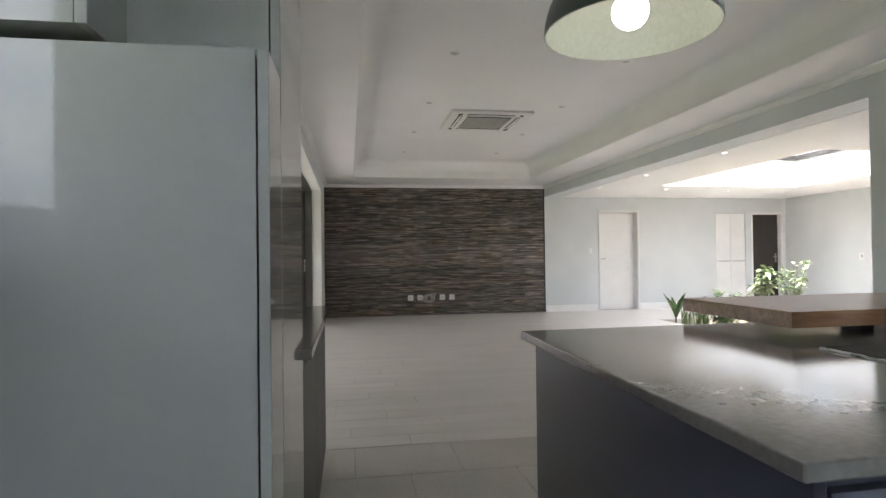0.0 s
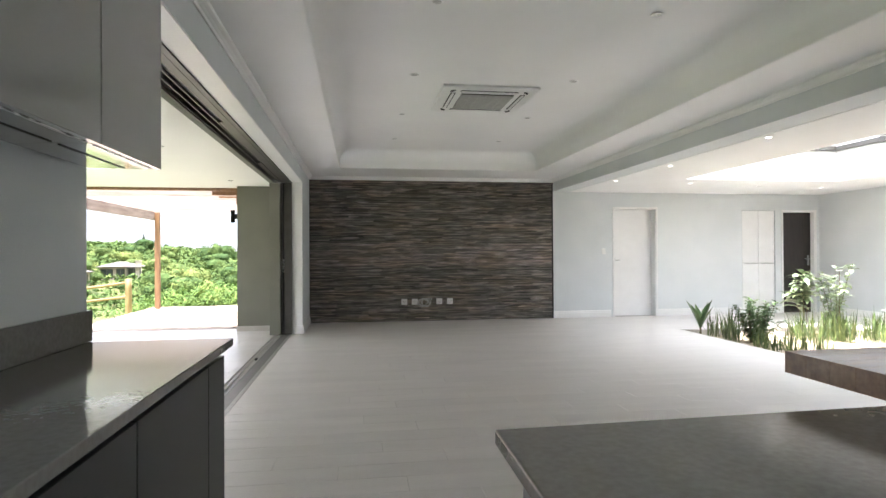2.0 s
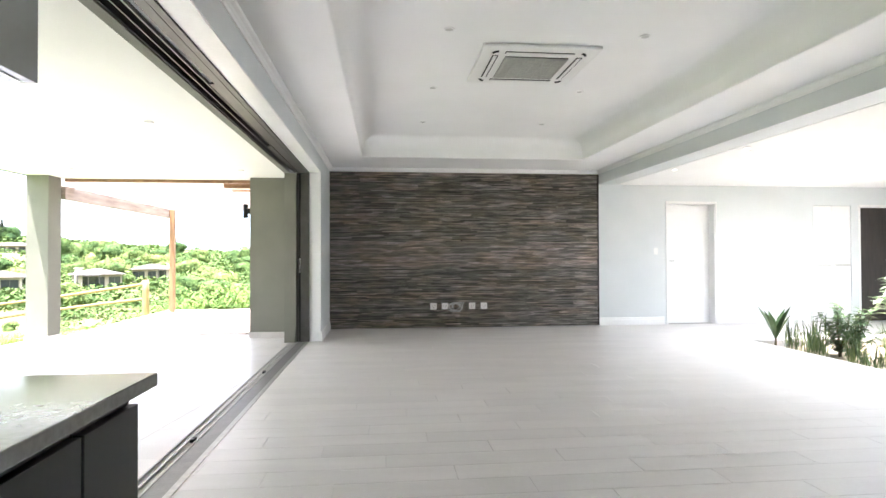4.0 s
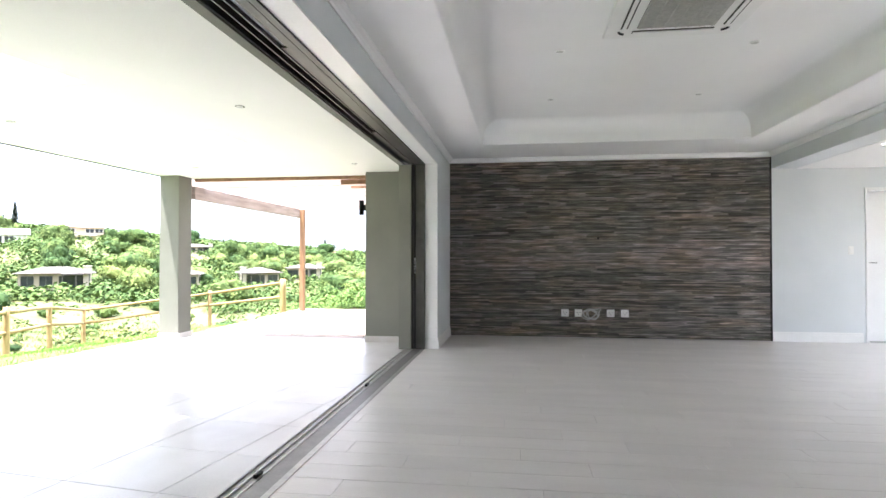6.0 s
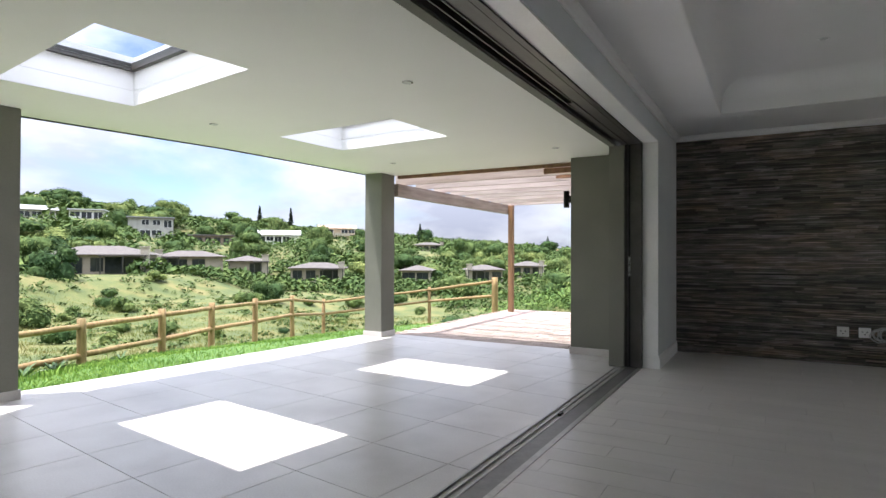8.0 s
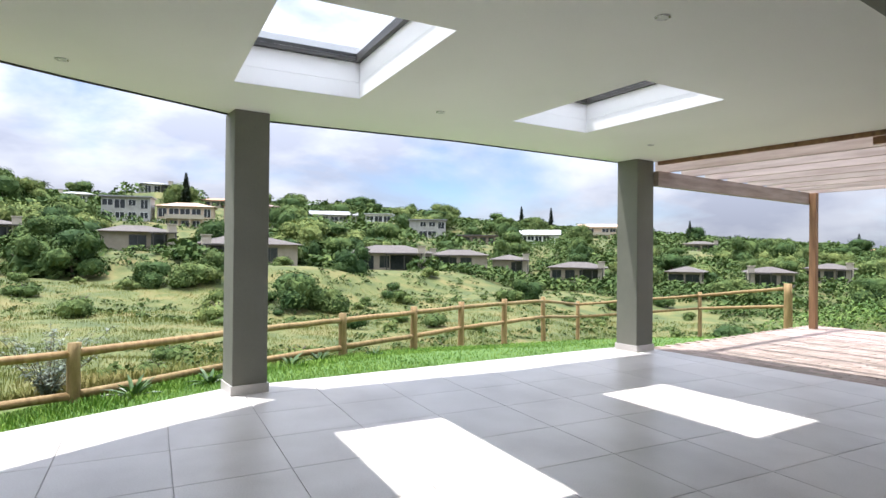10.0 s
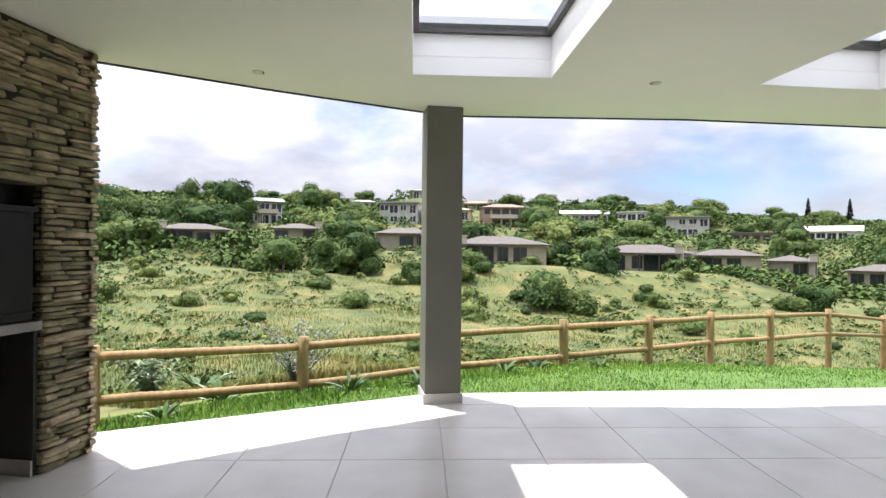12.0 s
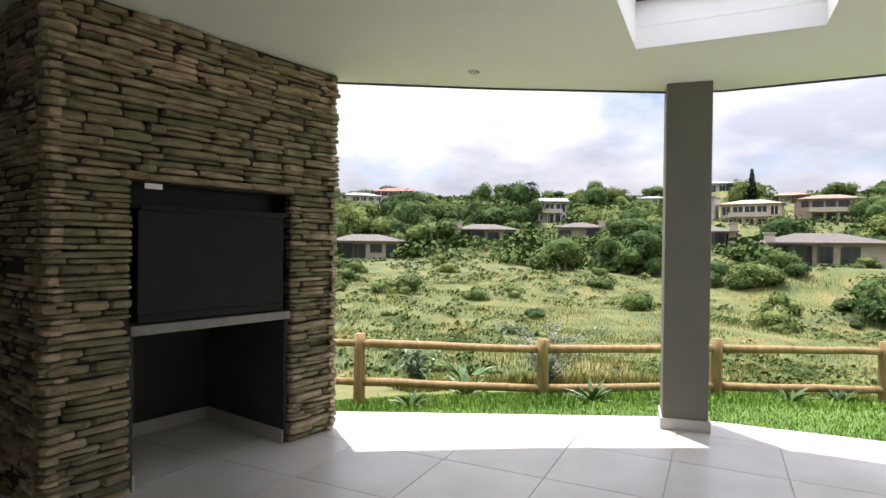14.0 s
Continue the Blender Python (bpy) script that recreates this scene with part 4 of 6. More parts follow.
def leafy_plant(name, x, y, z, stems, height, leaves, leaf_len, leaf_w, mat, label, category, seed, start=0.3, spread=0.35):
    rnd = random.Random(seed)
    ob = thing(name, label, category, (x, y, z))
    bs, bl = bmesh.new(), bmesh.new()
    for _ in range(stems):
        a = rnd.uniform(0, 6.283)
        h = height * rnd.uniform(0.6, 1.05)
        pts = []
        lean = spread * rnd.uniform(0.3, 1.0)
        for k in range(6):
            s = k / 5
            pts.append(Vector((x + lean * s ** 1.3 * math.cos(a) + rnd.uniform(-.015, .015), y + lean * s ** 1.3 * math.sin(a) + rnd.uniform(-.015, .015), z - 0.02 + h * s)))
        for k in range(5):
            tube(bs, pts[k], pts[k + 1], 0.007 * (1 - 0.14 * k), 0.007 * (1 - 0.14 * (k + 1)), n=6, caps=False)
        for i in range(leaves):
            s = rnd.uniform(start, 1.0)
            k = min(4, int(s * 5))
            p = pts[k].lerp(pts[k + 1], s * 5 - k)
            b = rnd.uniform(0, 6.283)
            add_leaf(bl, p, (math.cos(b), math.sin(b), rnd.uniform(-0.1, 0.8)), leaf_len * rnd.uniform(0.6, 1.15), leaf_w * rnd.uniform(0.7, 1.15), rnd.uniform(0.15, 0.5))
    part("stem", bs, M_STEM, ob)
    part("leaves", bl, mat, ob)
    return ob


ZP = -0.07
# broad-leaved plant at the planter's corner
ob = thing("broad_leaf_plant", "young broad-leaved green plant in the planter corner", "plant", (5.98, -2.12, ZP))
bm = bmesh.new()
for a, ln in ((0.4, 0.50), (2.2, 0.54), (3.4, 0.48), (4.9, 0.58), (1.4, 0.46), (5.6, 0.44)):
    add_leaf(bm, (5.98, -2.12, ZP + 0.1), (0.45 * math.cos(a), 0.45 * math.sin(a), 1), ln, 0.11, 0.1, 0.3)
part("leaves", bm, M_LEAF, ob)
bm = bmesh.new()
tube(bm, (5.98, -2.12, ZP - 0.02), (5.98, -2.12, ZP + 0.16), 0.018, 0.012, n=8)
part("stem", bm, M_STEM, ob)
for i, (x, y) in enumerate(((6.05, -2.35), (6.12, -2.6), (6.0, -2.85), (6.25, -2.5), (6.1, -3.3), (6.05, -3.6), (6.3, -3.5), (6.2, -3.85), (6.45, -3.9))):
    tuft("grass_tuft", x, y, ZP, 44, 0.56 if i < 4 else 0.36, 0.13, 0.013, M_BLADE, "tuft of dark strappy grass in the indoor planter", "grass", 20 + i, "planter grass tufts")
leafy_plant("shrub", 6.35, -2.75, ZP, 13, 0.66, 46, 0.10, 0.05, M_LEAF, "bushy small-leaved green shrub in the planter", "shrub", 41, 0.15, 0.36)
leafy_plant("shrub", 6.25, -3.05, ZP, 12, 0.60, 46, 0.095, 0.045, M_LEAF, "bushy small-leaved green shrub in the planter", "shrub", 42, 0.15, 0.33)
leafy_plant("tall_plant", 7.55, -2.35, ZP, 4, 1.02, 44, 0.22, 0.085, M_LEAF_PALE, "tall leafy plant with pale drooping leaves", "plant", 43, 0.62, 0.25)
leafy_plant("flowering_shrub", 7.95, -2.45, ZP, 7, 1.08, 34, 0.14, 0.075, M_LEAF_PALE, "upright shrub with pale flowers in the planter", "shrub", 44, 0.3, 0.3)
for i in range(11):
    rnd = random.Random(60 + i)
    tuft("grass_tuft", 7.1 + rnd.uniform(0, 1.2), -3.2 + rnd.uniform(0, 0.7), ZP, 55, 0.50, 0.17, 0.015, M_BLADE, "tuft of bright arching grass in the indoor planter", "grass", 80 + i, "planter grass tufts")
for i, (x, y, h) in enumerate(((8.25, -3.0, 0.42), (7.9, -2.6, 0.98), (8.1, -2.4, 0.8))):
    ob = thing("white_flower", "white flower on a thin stem in the planter", "flower", (x, y, ZP))
    bm = bmesh.new()
    tube(bm, (x, y, ZP - 0.02), (x + 0.02, y, ZP + h), 0.004, n=6)
    part("stem", bm, M_STEM, ob)
    bm = bmesh.new()
    for k in range(7):
        a = k * 0.9
        add_leaf(bm, (x + 0.02, y, ZP + h), (math.cos(a), math.sin(a), 0.5), 0.06, 0.035, 0.2)
    part("petals", bm, M_PETAL, ob)

# atrium roof light
roof = tagged(finish("skylight", boxes((5.82, 8.45, -2.08, -2.0, 2.81, 2.88), (5.82, 8.45, -5.4, -5.32, 2.81, 2.88), (5.82, 5.90, -5.32, -2.08, 2.81, 2.88), (8.37, 8.45, -5.32, -2.08, 2.81, 2.88))
                     , M_ALU), "large atrium roof light with grey aluminium bars", "skylight", kind="structure")
part("glazing_bar", boxes((7.10, 7.16, -5.32, -2.08, 2.815, 2.875)), M_SILL, roof)
for y in (-3.16, -4.24):
    part("glazing_bar", boxes((5.90, 7.10, y - 0.03, y + 0.03, 2.82, 2.87), (7.16, 8.37, y - 0.03, y + 0.03, 2.82, 2.87)), M_SILL, roof)
for x0, x1 in ((5.90, 7.10), (7.16, 8.37)):
    for y0, y1 in ((-5.32, -4.27), (-4.21, -3.19), (-3.13, -2.08)):
        p = part("pane", boxes((x0, x1, y0, y1, 2.855, 2.862)), glass("roof_glass"), roof)
        p.visible_shadow = False

# ---- terrace things ----
M_LEDGE = surf("tan_ledge_stone", (0.19, 0.156, 0.088), (0.44, 0.372, 0.232), 9, 0.85, bump=0.7, grain=45, stretch=(1, 1, 3), vary=0.38, island=0.38, c3=(0.30, 0.255, 0.155), bump_dist=0.006)
M_MORTAR = surf("dark_mortar", (0.035, 0.03, 0.024), (0.06, 0.05, 0.04), 9, 0.95, bump=0.5)
M_CHAR = surf("dark_grey_plaster", (0.034, 0.034, 0.031), (0.052, 0.051, 0.046), 3, 0.8, bump=0.3, grain=120)
M_SHUTTER = surf("black_powder_coated_steel", (0.006, 0.0065, 0.007), (0.010, 0.0105, 0.011), 5, 0.38, bump=0.05, grain=300, spec=0.22)
M_SLAB = surf("grey_concrete_shelf", (0.20, 0.195, 0.18), (0.27, 0.265, 0.245), 6, 0.6, bump=0.2)
# bounced light on the rafter faces is put into this pale tone
M_TIMBER = surf("pale_pergola_timber", (0.36, 0.29, 0.25), (0.52, 0.44, 0.39), 3, 0.7, bump=0.15, grain=30, stretch=(0.6, 6, 6), vary=0.12, speck=0.1)
# a darker tone than the rafters
M_TIMBER_BEAM = surf("grey_brown_beam_timber", (0.22, 0.165, 0.13), (0.36, 0.29, 0.24), 3, 0.7, bump=0.2, grain=30, stretch=(6, 0.6, 6), speck=0.15)
M_TIMBER_RED = surf("red_brown_timber", (0.17, 0.085, 0.04), (0.28, 0.155, 0.075), 4, 0.55, bump=0.25, grain=60, stretch=(6, 6, 0.7), vary=0.1)
M_PAVER = surf("pink_brown_clay_paver", (0.26, 0.195, 0.16), (0.37, 0.295, 0.25), 5, 0.85, bump=0.4, grain=70, vary=0.2, island=0.2)
M_POLE = surf("treated_pine_pole", (0.20, 0.125, 0.045), (0.34, 0.235, 0.10), 4, 0.75, bump=0.35, grain=40, stretch=(5, 5, 1), vary=0.12)

B0 = Vector((-3.45, -7.355, 0.0))
BU = Vector((0.947, -0.322, 0.0)).normalized()
BN = Vector((-BU.y, BU.x, 0.0))
B0 = B0 + BU * 0.05
MB = Matrix(((BU.x, BN.x, 0, B0.x), (BU.y, BN.y, 0, B0.y), (0, 0, 1, 0), (0, 0, 0, 1)))
BW, BD = 1.67, 0.95


def bbox_part(name, dims, mat, parent, label="", bevel=0.0):
    bm = boxes(dims, bevel=bevel)
    bm.transform(MB)
    return part(name, bm, mat, parent, label)


def ledge_stone(seed):
    """One rough split stone, unit sized: length x, depth y (front at 0), height z."""
    rnd = random.Random(seed)
    bm = bmesh.new()
    xs = (0.0, 0.12, 0.45, 0.85, 1.0)
    front, back = [], []
    for i, x in enumerate(xs):
        end = i in (0, 4)
        lo = 0.04 + rnd.uniform(0, 0.10) + (0.08 if end else 0)
        hi = 0.96 - rnd.uniform(0, 0.10) - (0.08 if end else 0)
        y = -rnd.uniform(0.0, 0.25) - (0.22 if end else 0)
        px = min(0.992, max(0.008, x + rnd.uniform(-0.03, 0.03)))
        front.append((bm.verts.new((px, y - 0.14, lo)), bm.verts.new((px, y, lo + 0.14)), bm.verts.new((px, y - rnd.uniform(0, 0.1), hi - 0.14)), bm.verts.new((px, y - 0.18, hi))))
        back.append((bm.verts.new((px, -1.0, lo)), bm.verts.new((px, -1.0, hi))))
    for (a, b), (c, d) in zip(zip(front, back), list(zip(front, back))[1:]):
        for k in range(3):
            bm.faces.new((a[k], c[k], c[k + 1], a[k + 1]))
        bm.faces.new((b[0], d[0], c[0], a[0]))
        bm.faces.new((a[3], c[3], d[1], b[1]))
    for f, b in ((front[0], back[0]), (front[-1], back[-1])):
        bm.faces.new((b[0], f[0], f[1], f[2], f[3], b[1]))
    bmesh.ops.recalc_face_normals(bm, faces=bm.faces)
    me = bpy.data.meshes.new("stone")
    bm.to_mesh(me)
    bm.free()
    me.materials.append(M_LEDGE)
    return me


def braai():
    ob = thing("braai_fireplace", "built-in barbecue fireplace clad in tan ledge stone", "fireplace", tuple(MB @ Vector((BW / 2, -0.4, 0))))
    o0, o1, oz = 0.375, 1.295, 1.485
    bbox_part("pier", (0.03, o0 - 0.004, -BD, -0.04, 0, H_TERR), M_MORTAR, ob)
    bbox_part("pier", (o1 + 0.004, BW - 0.03, -BD, -0.04, 0, H_TERR), M_MORTAR, ob)
    bbox_part("chimney_breast", (o0 - 0.004, o1 + 0.004, -BD, -0.04, oz, H_TERR), M_MORTAR, ob)
    bbox_part("back", (o0 - 0.004, o1 + 0.004, -BD, -BD + 0.06, 0, oz), M_MORTAR, ob)
    bbox_part("niche_back", (o0 - 0.003, o1 + 0.003, -BD + 0.061, -BD + 0.09, 0.0, 0.745), M_CHAR, ob, "dark plastered niche")
    bbox_part("niche_side", (o0 - 0.003, o0 + 0.022, -BD + 0.09, -0.05, 0.0, 0.745), M_CHAR, ob)
    bbox_part("niche_side", (o1 - 0.022, o1 + 0.003, -BD + 0.09, -0.05, 0.0, 0.745), M_CHAR, ob)
    bbox_part("skirting", (o0 + 0.022, o1 - 0.022, -BD + 0.091, -BD + 0.104, 0.0, 0.08), M_TILE, ob, "grey tile skirting")
    bbox_part("skirting", (o0 + 0.0225, o0 + 0.034, -BD + 0.105, -0.05, 0.0, 0.08), M_TILE, ob)
    bbox_part("skirting", (o1 - 0.034, o1 - 0.0225, -BD + 0.105, -0.05, 0.0, 0.08), M_TILE, ob)
    bbox_part("shelf", (o0, o1, -BD + 0.1, -0.022, 0.746, 0.792), M_SLAB, ob, "grey concrete shelf", 0.003)
    bbox_part("fire_box", (o0, o1, -BD + 0.1, -0.16, 0.793, oz), M_SHUTTER, ob)
    fr = part("shutter_frame", bmesh.new(), M_SHUTTER, ob, "black steel frame")
    for d in ((o0, o0 + 0.035, -0.159, -0.012, 0.793, oz), (o1 - 0.035, o1, -0.159, -0.012, 0.793, oz), (o0 + 0.035, o1 - 0.035, -0.159, -0.012, oz - 0.05, oz)):
        bm = boxes(d, bevel=0.003)
        bm.transform(MB)
        p = finish("frame_bar", bm, M_SHUTTER)
        p.parent = fr
        p.matrix_parent_inverse = ob.matrix_basis.inverted()
    bbox_part("shutter", (o0 + 0.036, o1 - 0.036, -0.10, -0.045, 0.80, 1.355), M_SHUTTER, ob, "black steel roll-down shutter", 0.004)
    bbox_part("shutter_rail", (o0 + 0.036, o1 - 0.036, -0.044, -0.020, 1.345, 1.372), M_SHUTTER, ob, "", 0.004)
    bbox_part("shutter_rail", (o0 + 0.036, o1 - 0.036, -0.044, -0.030, 0.835, 0.842), M_SHUTTER, ob)
    badge = bbox_part("badge", (o1 - 0.135, o1 - 0.05, -0.0115, -0.009, oz - 0.038, oz - 0.012), M_PLASTIC, ob, "small white maker's plate")
    bm = boxes((o1 - 0.115, o1 - 0.07, -0.0088, -0.0078, oz - 0.031, oz - 0.019), bevel=0.0004)
    bm.transform(MB)
    p = finish("oval_mark", bm, M_BLACK)
    p.parent = badge
    p.matrix_parent_inverse = ob.matrix_basis.inverted()
    # cladding
    rnd = random.Random(12)
    kinds = [ledge_stone(s) for s in range(12)]
    placed, joined = 0, bmesh.new()

    def lay(face, x, z, w, h, d):
        nonlocal placed
        if face == "front":
            m = MB @ Matrix.Translation((x, d, z)) @ pose(0, 0, 0, 0, rnd.uniform(-1.6, 1.6), 0) @ Matrix.Diagonal((w, 0.07, h, 1))
        elif face == "left":
            m = MB @ Matrix.Translation((BW - 0.03 + d + 0.03, -x, z)) @ pose(0, 0, 0, 0, 0, -90) @ Matrix.Diagonal((w, 0.07, h, 1))
        else:
            m = MB @ Matrix.Translation((-d, -x - w, z)) @ pose(0, 0, 0, 0, 0, 90) @ Matrix.Diagonal((w, 0.07, h, 1))
        me = rnd.choice(kinds)
        if face == "front" and placed < 300:
            s = bpy.data.objects.new("stone", me)
            scene.collection.objects.link(s)
            s.parent = ob
            s.matrix_parent_inverse = ob.matrix_basis.inverted()
            s.matrix_basis = m
            placed += 1
        else:
            k = len(joined.verts)
            joined.from_mesh(me)
            joined.verts.ensure_lookup_table()
            for v in joined.verts[k:]:
                v.co = m @ v.co
    rows, z = [], 0.004
    while z < H_TERR - 0.012:
        h = min(rnd.uniform(0.022, 0.052), H_TERR - 0.004 - z)
        if H_TERR - z - h < 0.022:
            h = H_TERR - 0.004 - z
        rows.append((z, h))
        z += h
    for face in ("front", "left", "right"):
        for z, h in rows:
            if face == "front":
                spans = [(0.0, BW)] if z + h * 0.5 > oz else [(0.0, o0), (o1, BW)]
            else:
                spans = [(0.0, BD)]
            for a, b in spans:
                x = a
                while x < b - 0.001:
                    w = min(rnd.uniform(0.09, 0.34), b - x)
                    if b - x - w < 0.06:
                        w = b - x
                    d = rnd.uniform(-0.022, 0.012)
                    if h > 0.046 and rnd.random() < 0.4:
                        c = rnd.uniform(0.4, 0.6)
                        lay(face, x, z, w, h * c, d)
                        lay(face, x, z + h * c, w, h * (1 - c), rnd.uniform(-0.02, 0.012))
                    else:
                        lay(face, x, z, w, h, d)
                    x += w
    rest = part("stone_cladding", joined, M_LEDGE, ob)
    rest["kind"] = "stuff"
    return ob


braai()

for dx, dy in ((-1.09, -4.2), (-3.54, -6.53), (-3.245, -4.0), (-3.085, -1.49), (-0.99, -1.5), (-1.1, -6.9)):
    downlight("spot", dx, dy, H_TERR, False, "small round unlit steel downlight in the terrace ceiling", "terrace downlights", 0.037)


def wall_lamp():
    ob = thing("wall_lamp", "black cylindrical up-and-down wall lamp on the olive wall", "wall lamp", (-1.04, -0.68, 1.81))
    bm = bmesh.new()
    tube(bm, (-1.13, -0.68, 1.71), (-1.13, -0.68, 1.91), 0.035, n=16)
    bevelled(bm, 0.002, 1)
    part("body", bm, M_SHUTTER, ob)
    part("bracket", boxes((-1.10, -1.0405, -0.705, -0.655, 1.77, 1.85)), M_SHUTTER, ob)
    return ob


wall_lamp()
part("skirting", boxes((-1.052, -0.472, -0.812, -0.8005, 0.0, 0.08), (-1.052, -1.0405, -0.8, -0.51, 0.0, 0.08)), M_TILE, bpy.data.objects["pillar"], "grey tile skirting")


def pergola():
    ob = thing("pergola", "timber pergola with pale rafters beside the terrace", "pergola", (-2.4, 1.6, 0))
    bm = boxes((-3.67, -3.57, 3.47, 3.57, -0.02, 2.16), bevel=0.008)
    part("post", bm, M_TIMBER_RED, ob, "red-brown timber post")
    bm = bmesh.new()
    prof = [(-0.50, 1.985), (-0.50, 2.165), (3.72, 2.165), (3.74, 2.12), (3.70, 2.03), (3.66, 1.985)]
    a = [bm.verts.new((-3.755, y, z)) for y, z in prof]
    b = [bm.verts.new((-3.675, y, z)) for y, z in prof]
    bm.faces.new(a)
    bm.faces.new(b[::-1])
    for i in range(len(prof)):
        j = (i + 1) % len(prof)
        bm.faces.new((a[i], a[j], b[j], b[i]))
    bmesh.ops.recalc_face_normals(bm, faces=bm.faces)
    part("beam", bm, M_TIMBER_BEAM, ob, "grey-brown timber beam")
    part("wall_plate", boxes((-1.12, -1.0405, -0.46, 3.8, 2.02, 2.165), bevel=0.004), M_TIMBER_RED, ob, "red-brown timber wall plate")
    for i in range(8):
        y = -0.28 + i * 0.56
        part("rafter", boxes((-3.86, -1.045, y - 0.024, y + 0.024, 2.167, 2.315), bevel=0.003), M_TIMBER, ob)
    for y in (-0.45, 0.02):
        part("trimmer", boxes((-1.50, -1.045, y, y + 0.05, 2.168, 2.236), bevel=0.003), M_TIMBER_RED, ob, "short red-brown timber trimmer")
    part("fascia", boxes((-3.69, -1.0405, -0.495, -0.462, 2.235, 2.32), bevel=0.003), M_TIMBER_RED, ob, "red-brown timber fascia")
    return ob


pergola()

FENCE = ((-4.7, -9.95, 0.33), (-5.25, -8.13, 0.31), (-5.65, -6.37, 0.30), (-6.42, -4.74, 0.29), (-6.90, -3.14, 0.285), (-7.40, -1.65, 0.27), (-7.92, -0.30, 0.25),
         (-8.45, 1.20, 0.21), (-9.45, 3.30, 0.11), (-11.6, 6.9, -0.30), (-9.05, 9.3, 0.06), (-5.3, 6.4, 0.56))


def pole(p, q, r, seed, n=9):
    """A slightly crooked round pole."""
    rnd = random.Random(seed)
    bm = bmesh.new()
    p, q = Vector(p), Vector(q)
    rot = (q - p).to_track_quat("Z", "Y").to_matrix()
    rings = []
    for k in range(6):
        s = k / 5
        off = rot @ Vector((rnd.uniform(-0.006, 0.006), rnd.uniform(-0.006, 0.006), 0))
        rr = r * (1.06 - 0.12 * s) * rnd.uniform(0.97, 1.03)
        rings.append([bm.verts.new(p.lerp(q, s) + off + rot @ Vector((math.cos(2 * math.pi * i / n) * rr, math.sin(2 * math.pi * i / n) * rr, 0))) for i in range(n)])
    for a, b in zip(rings, rings[1:]):
        for i in range(n):
            bm.faces.new((a[i], a[(i + 1) % n], b[(i + 1) % n], b[i]))
    bm.faces.new(rings[0][::-1])
    bm.faces.new(rings[-1])
    return bm


fence = thing("pole_fence", "brown timber pole fence along the lawn edge", "fence", (-7.0, -2.0, -0.5))
for i, (x, y, zt) in enumerate(FENCE):
    r = 0.058 if i < 11 else 0.085
    part("post", pole((x, y, min(ground_z(x, y), zt - 0.7) - 0.1), (x, y, zt), r, 100 + i), M_POLE, fence, smooth=True)
for i in range(len(FENCE) - 1):
    (x0, y0, z0), (x1, y1, z1) = FENCE[i], FENCE[i + 1]
    for drop in (0.10, 0.48):
        part("rail", pole((x0, y0, z0 - drop), (x1, y1, z1 - drop), 0.04, 200 + i * 2 + int(drop * 10)), M_POLE, fence, smooth=True)

# ---- planting outdoors ----
M_TREE = surf("tree_foliage", (0.032, 0.064, 0.018), (0.090, 0.138, 0.040), 0.5, 0.85, spec=0.15, bump=0.0, vary=0.35, island=0.35)
M_TREE_LIGHT = surf("light_green_foliage", (0.075, 0.115, 0.030), (0.150, 0.190, 0.060), 0.7, 0.85, spec=0.15, bump=0.0, vary=0.25, island=0.35)
M_PINE = surf("dark_conifer_foliage", (0.016, 0.030, 0.014), (0.035, 0.055, 0.024), 1, 0.7, bump=0.0, island=0.3)
M_BARK = surf("grey_brown_bark", (0.07, 0.055, 0.04), (0.14, 0.11, 0.085), 6, 0.9, bump=0.6)
M_LAWN = surf("lawn_blade", (0.11, 0.215, 0.03), (0.205, 0.325, 0.06), 1.2, 0.75, spec=0.2, bump=0.0, island=0.35)
M_DRY = surf("dry_meadow_blade", (0.120, 0.138, 0.036), (0.262, 0.226, 0.086), 0.4, 0.85, spec=0.1, bump=0.0, island=0.2, c3=(0.150, 0.172, 0.044))
M_REED = surf("bright_green_hedge_leaf", (0.065, 0.13, 0.022), (0.14, 0.215, 0.05), 1.5, 0.75, spec=0.2, bump=0.0, island=0.4)


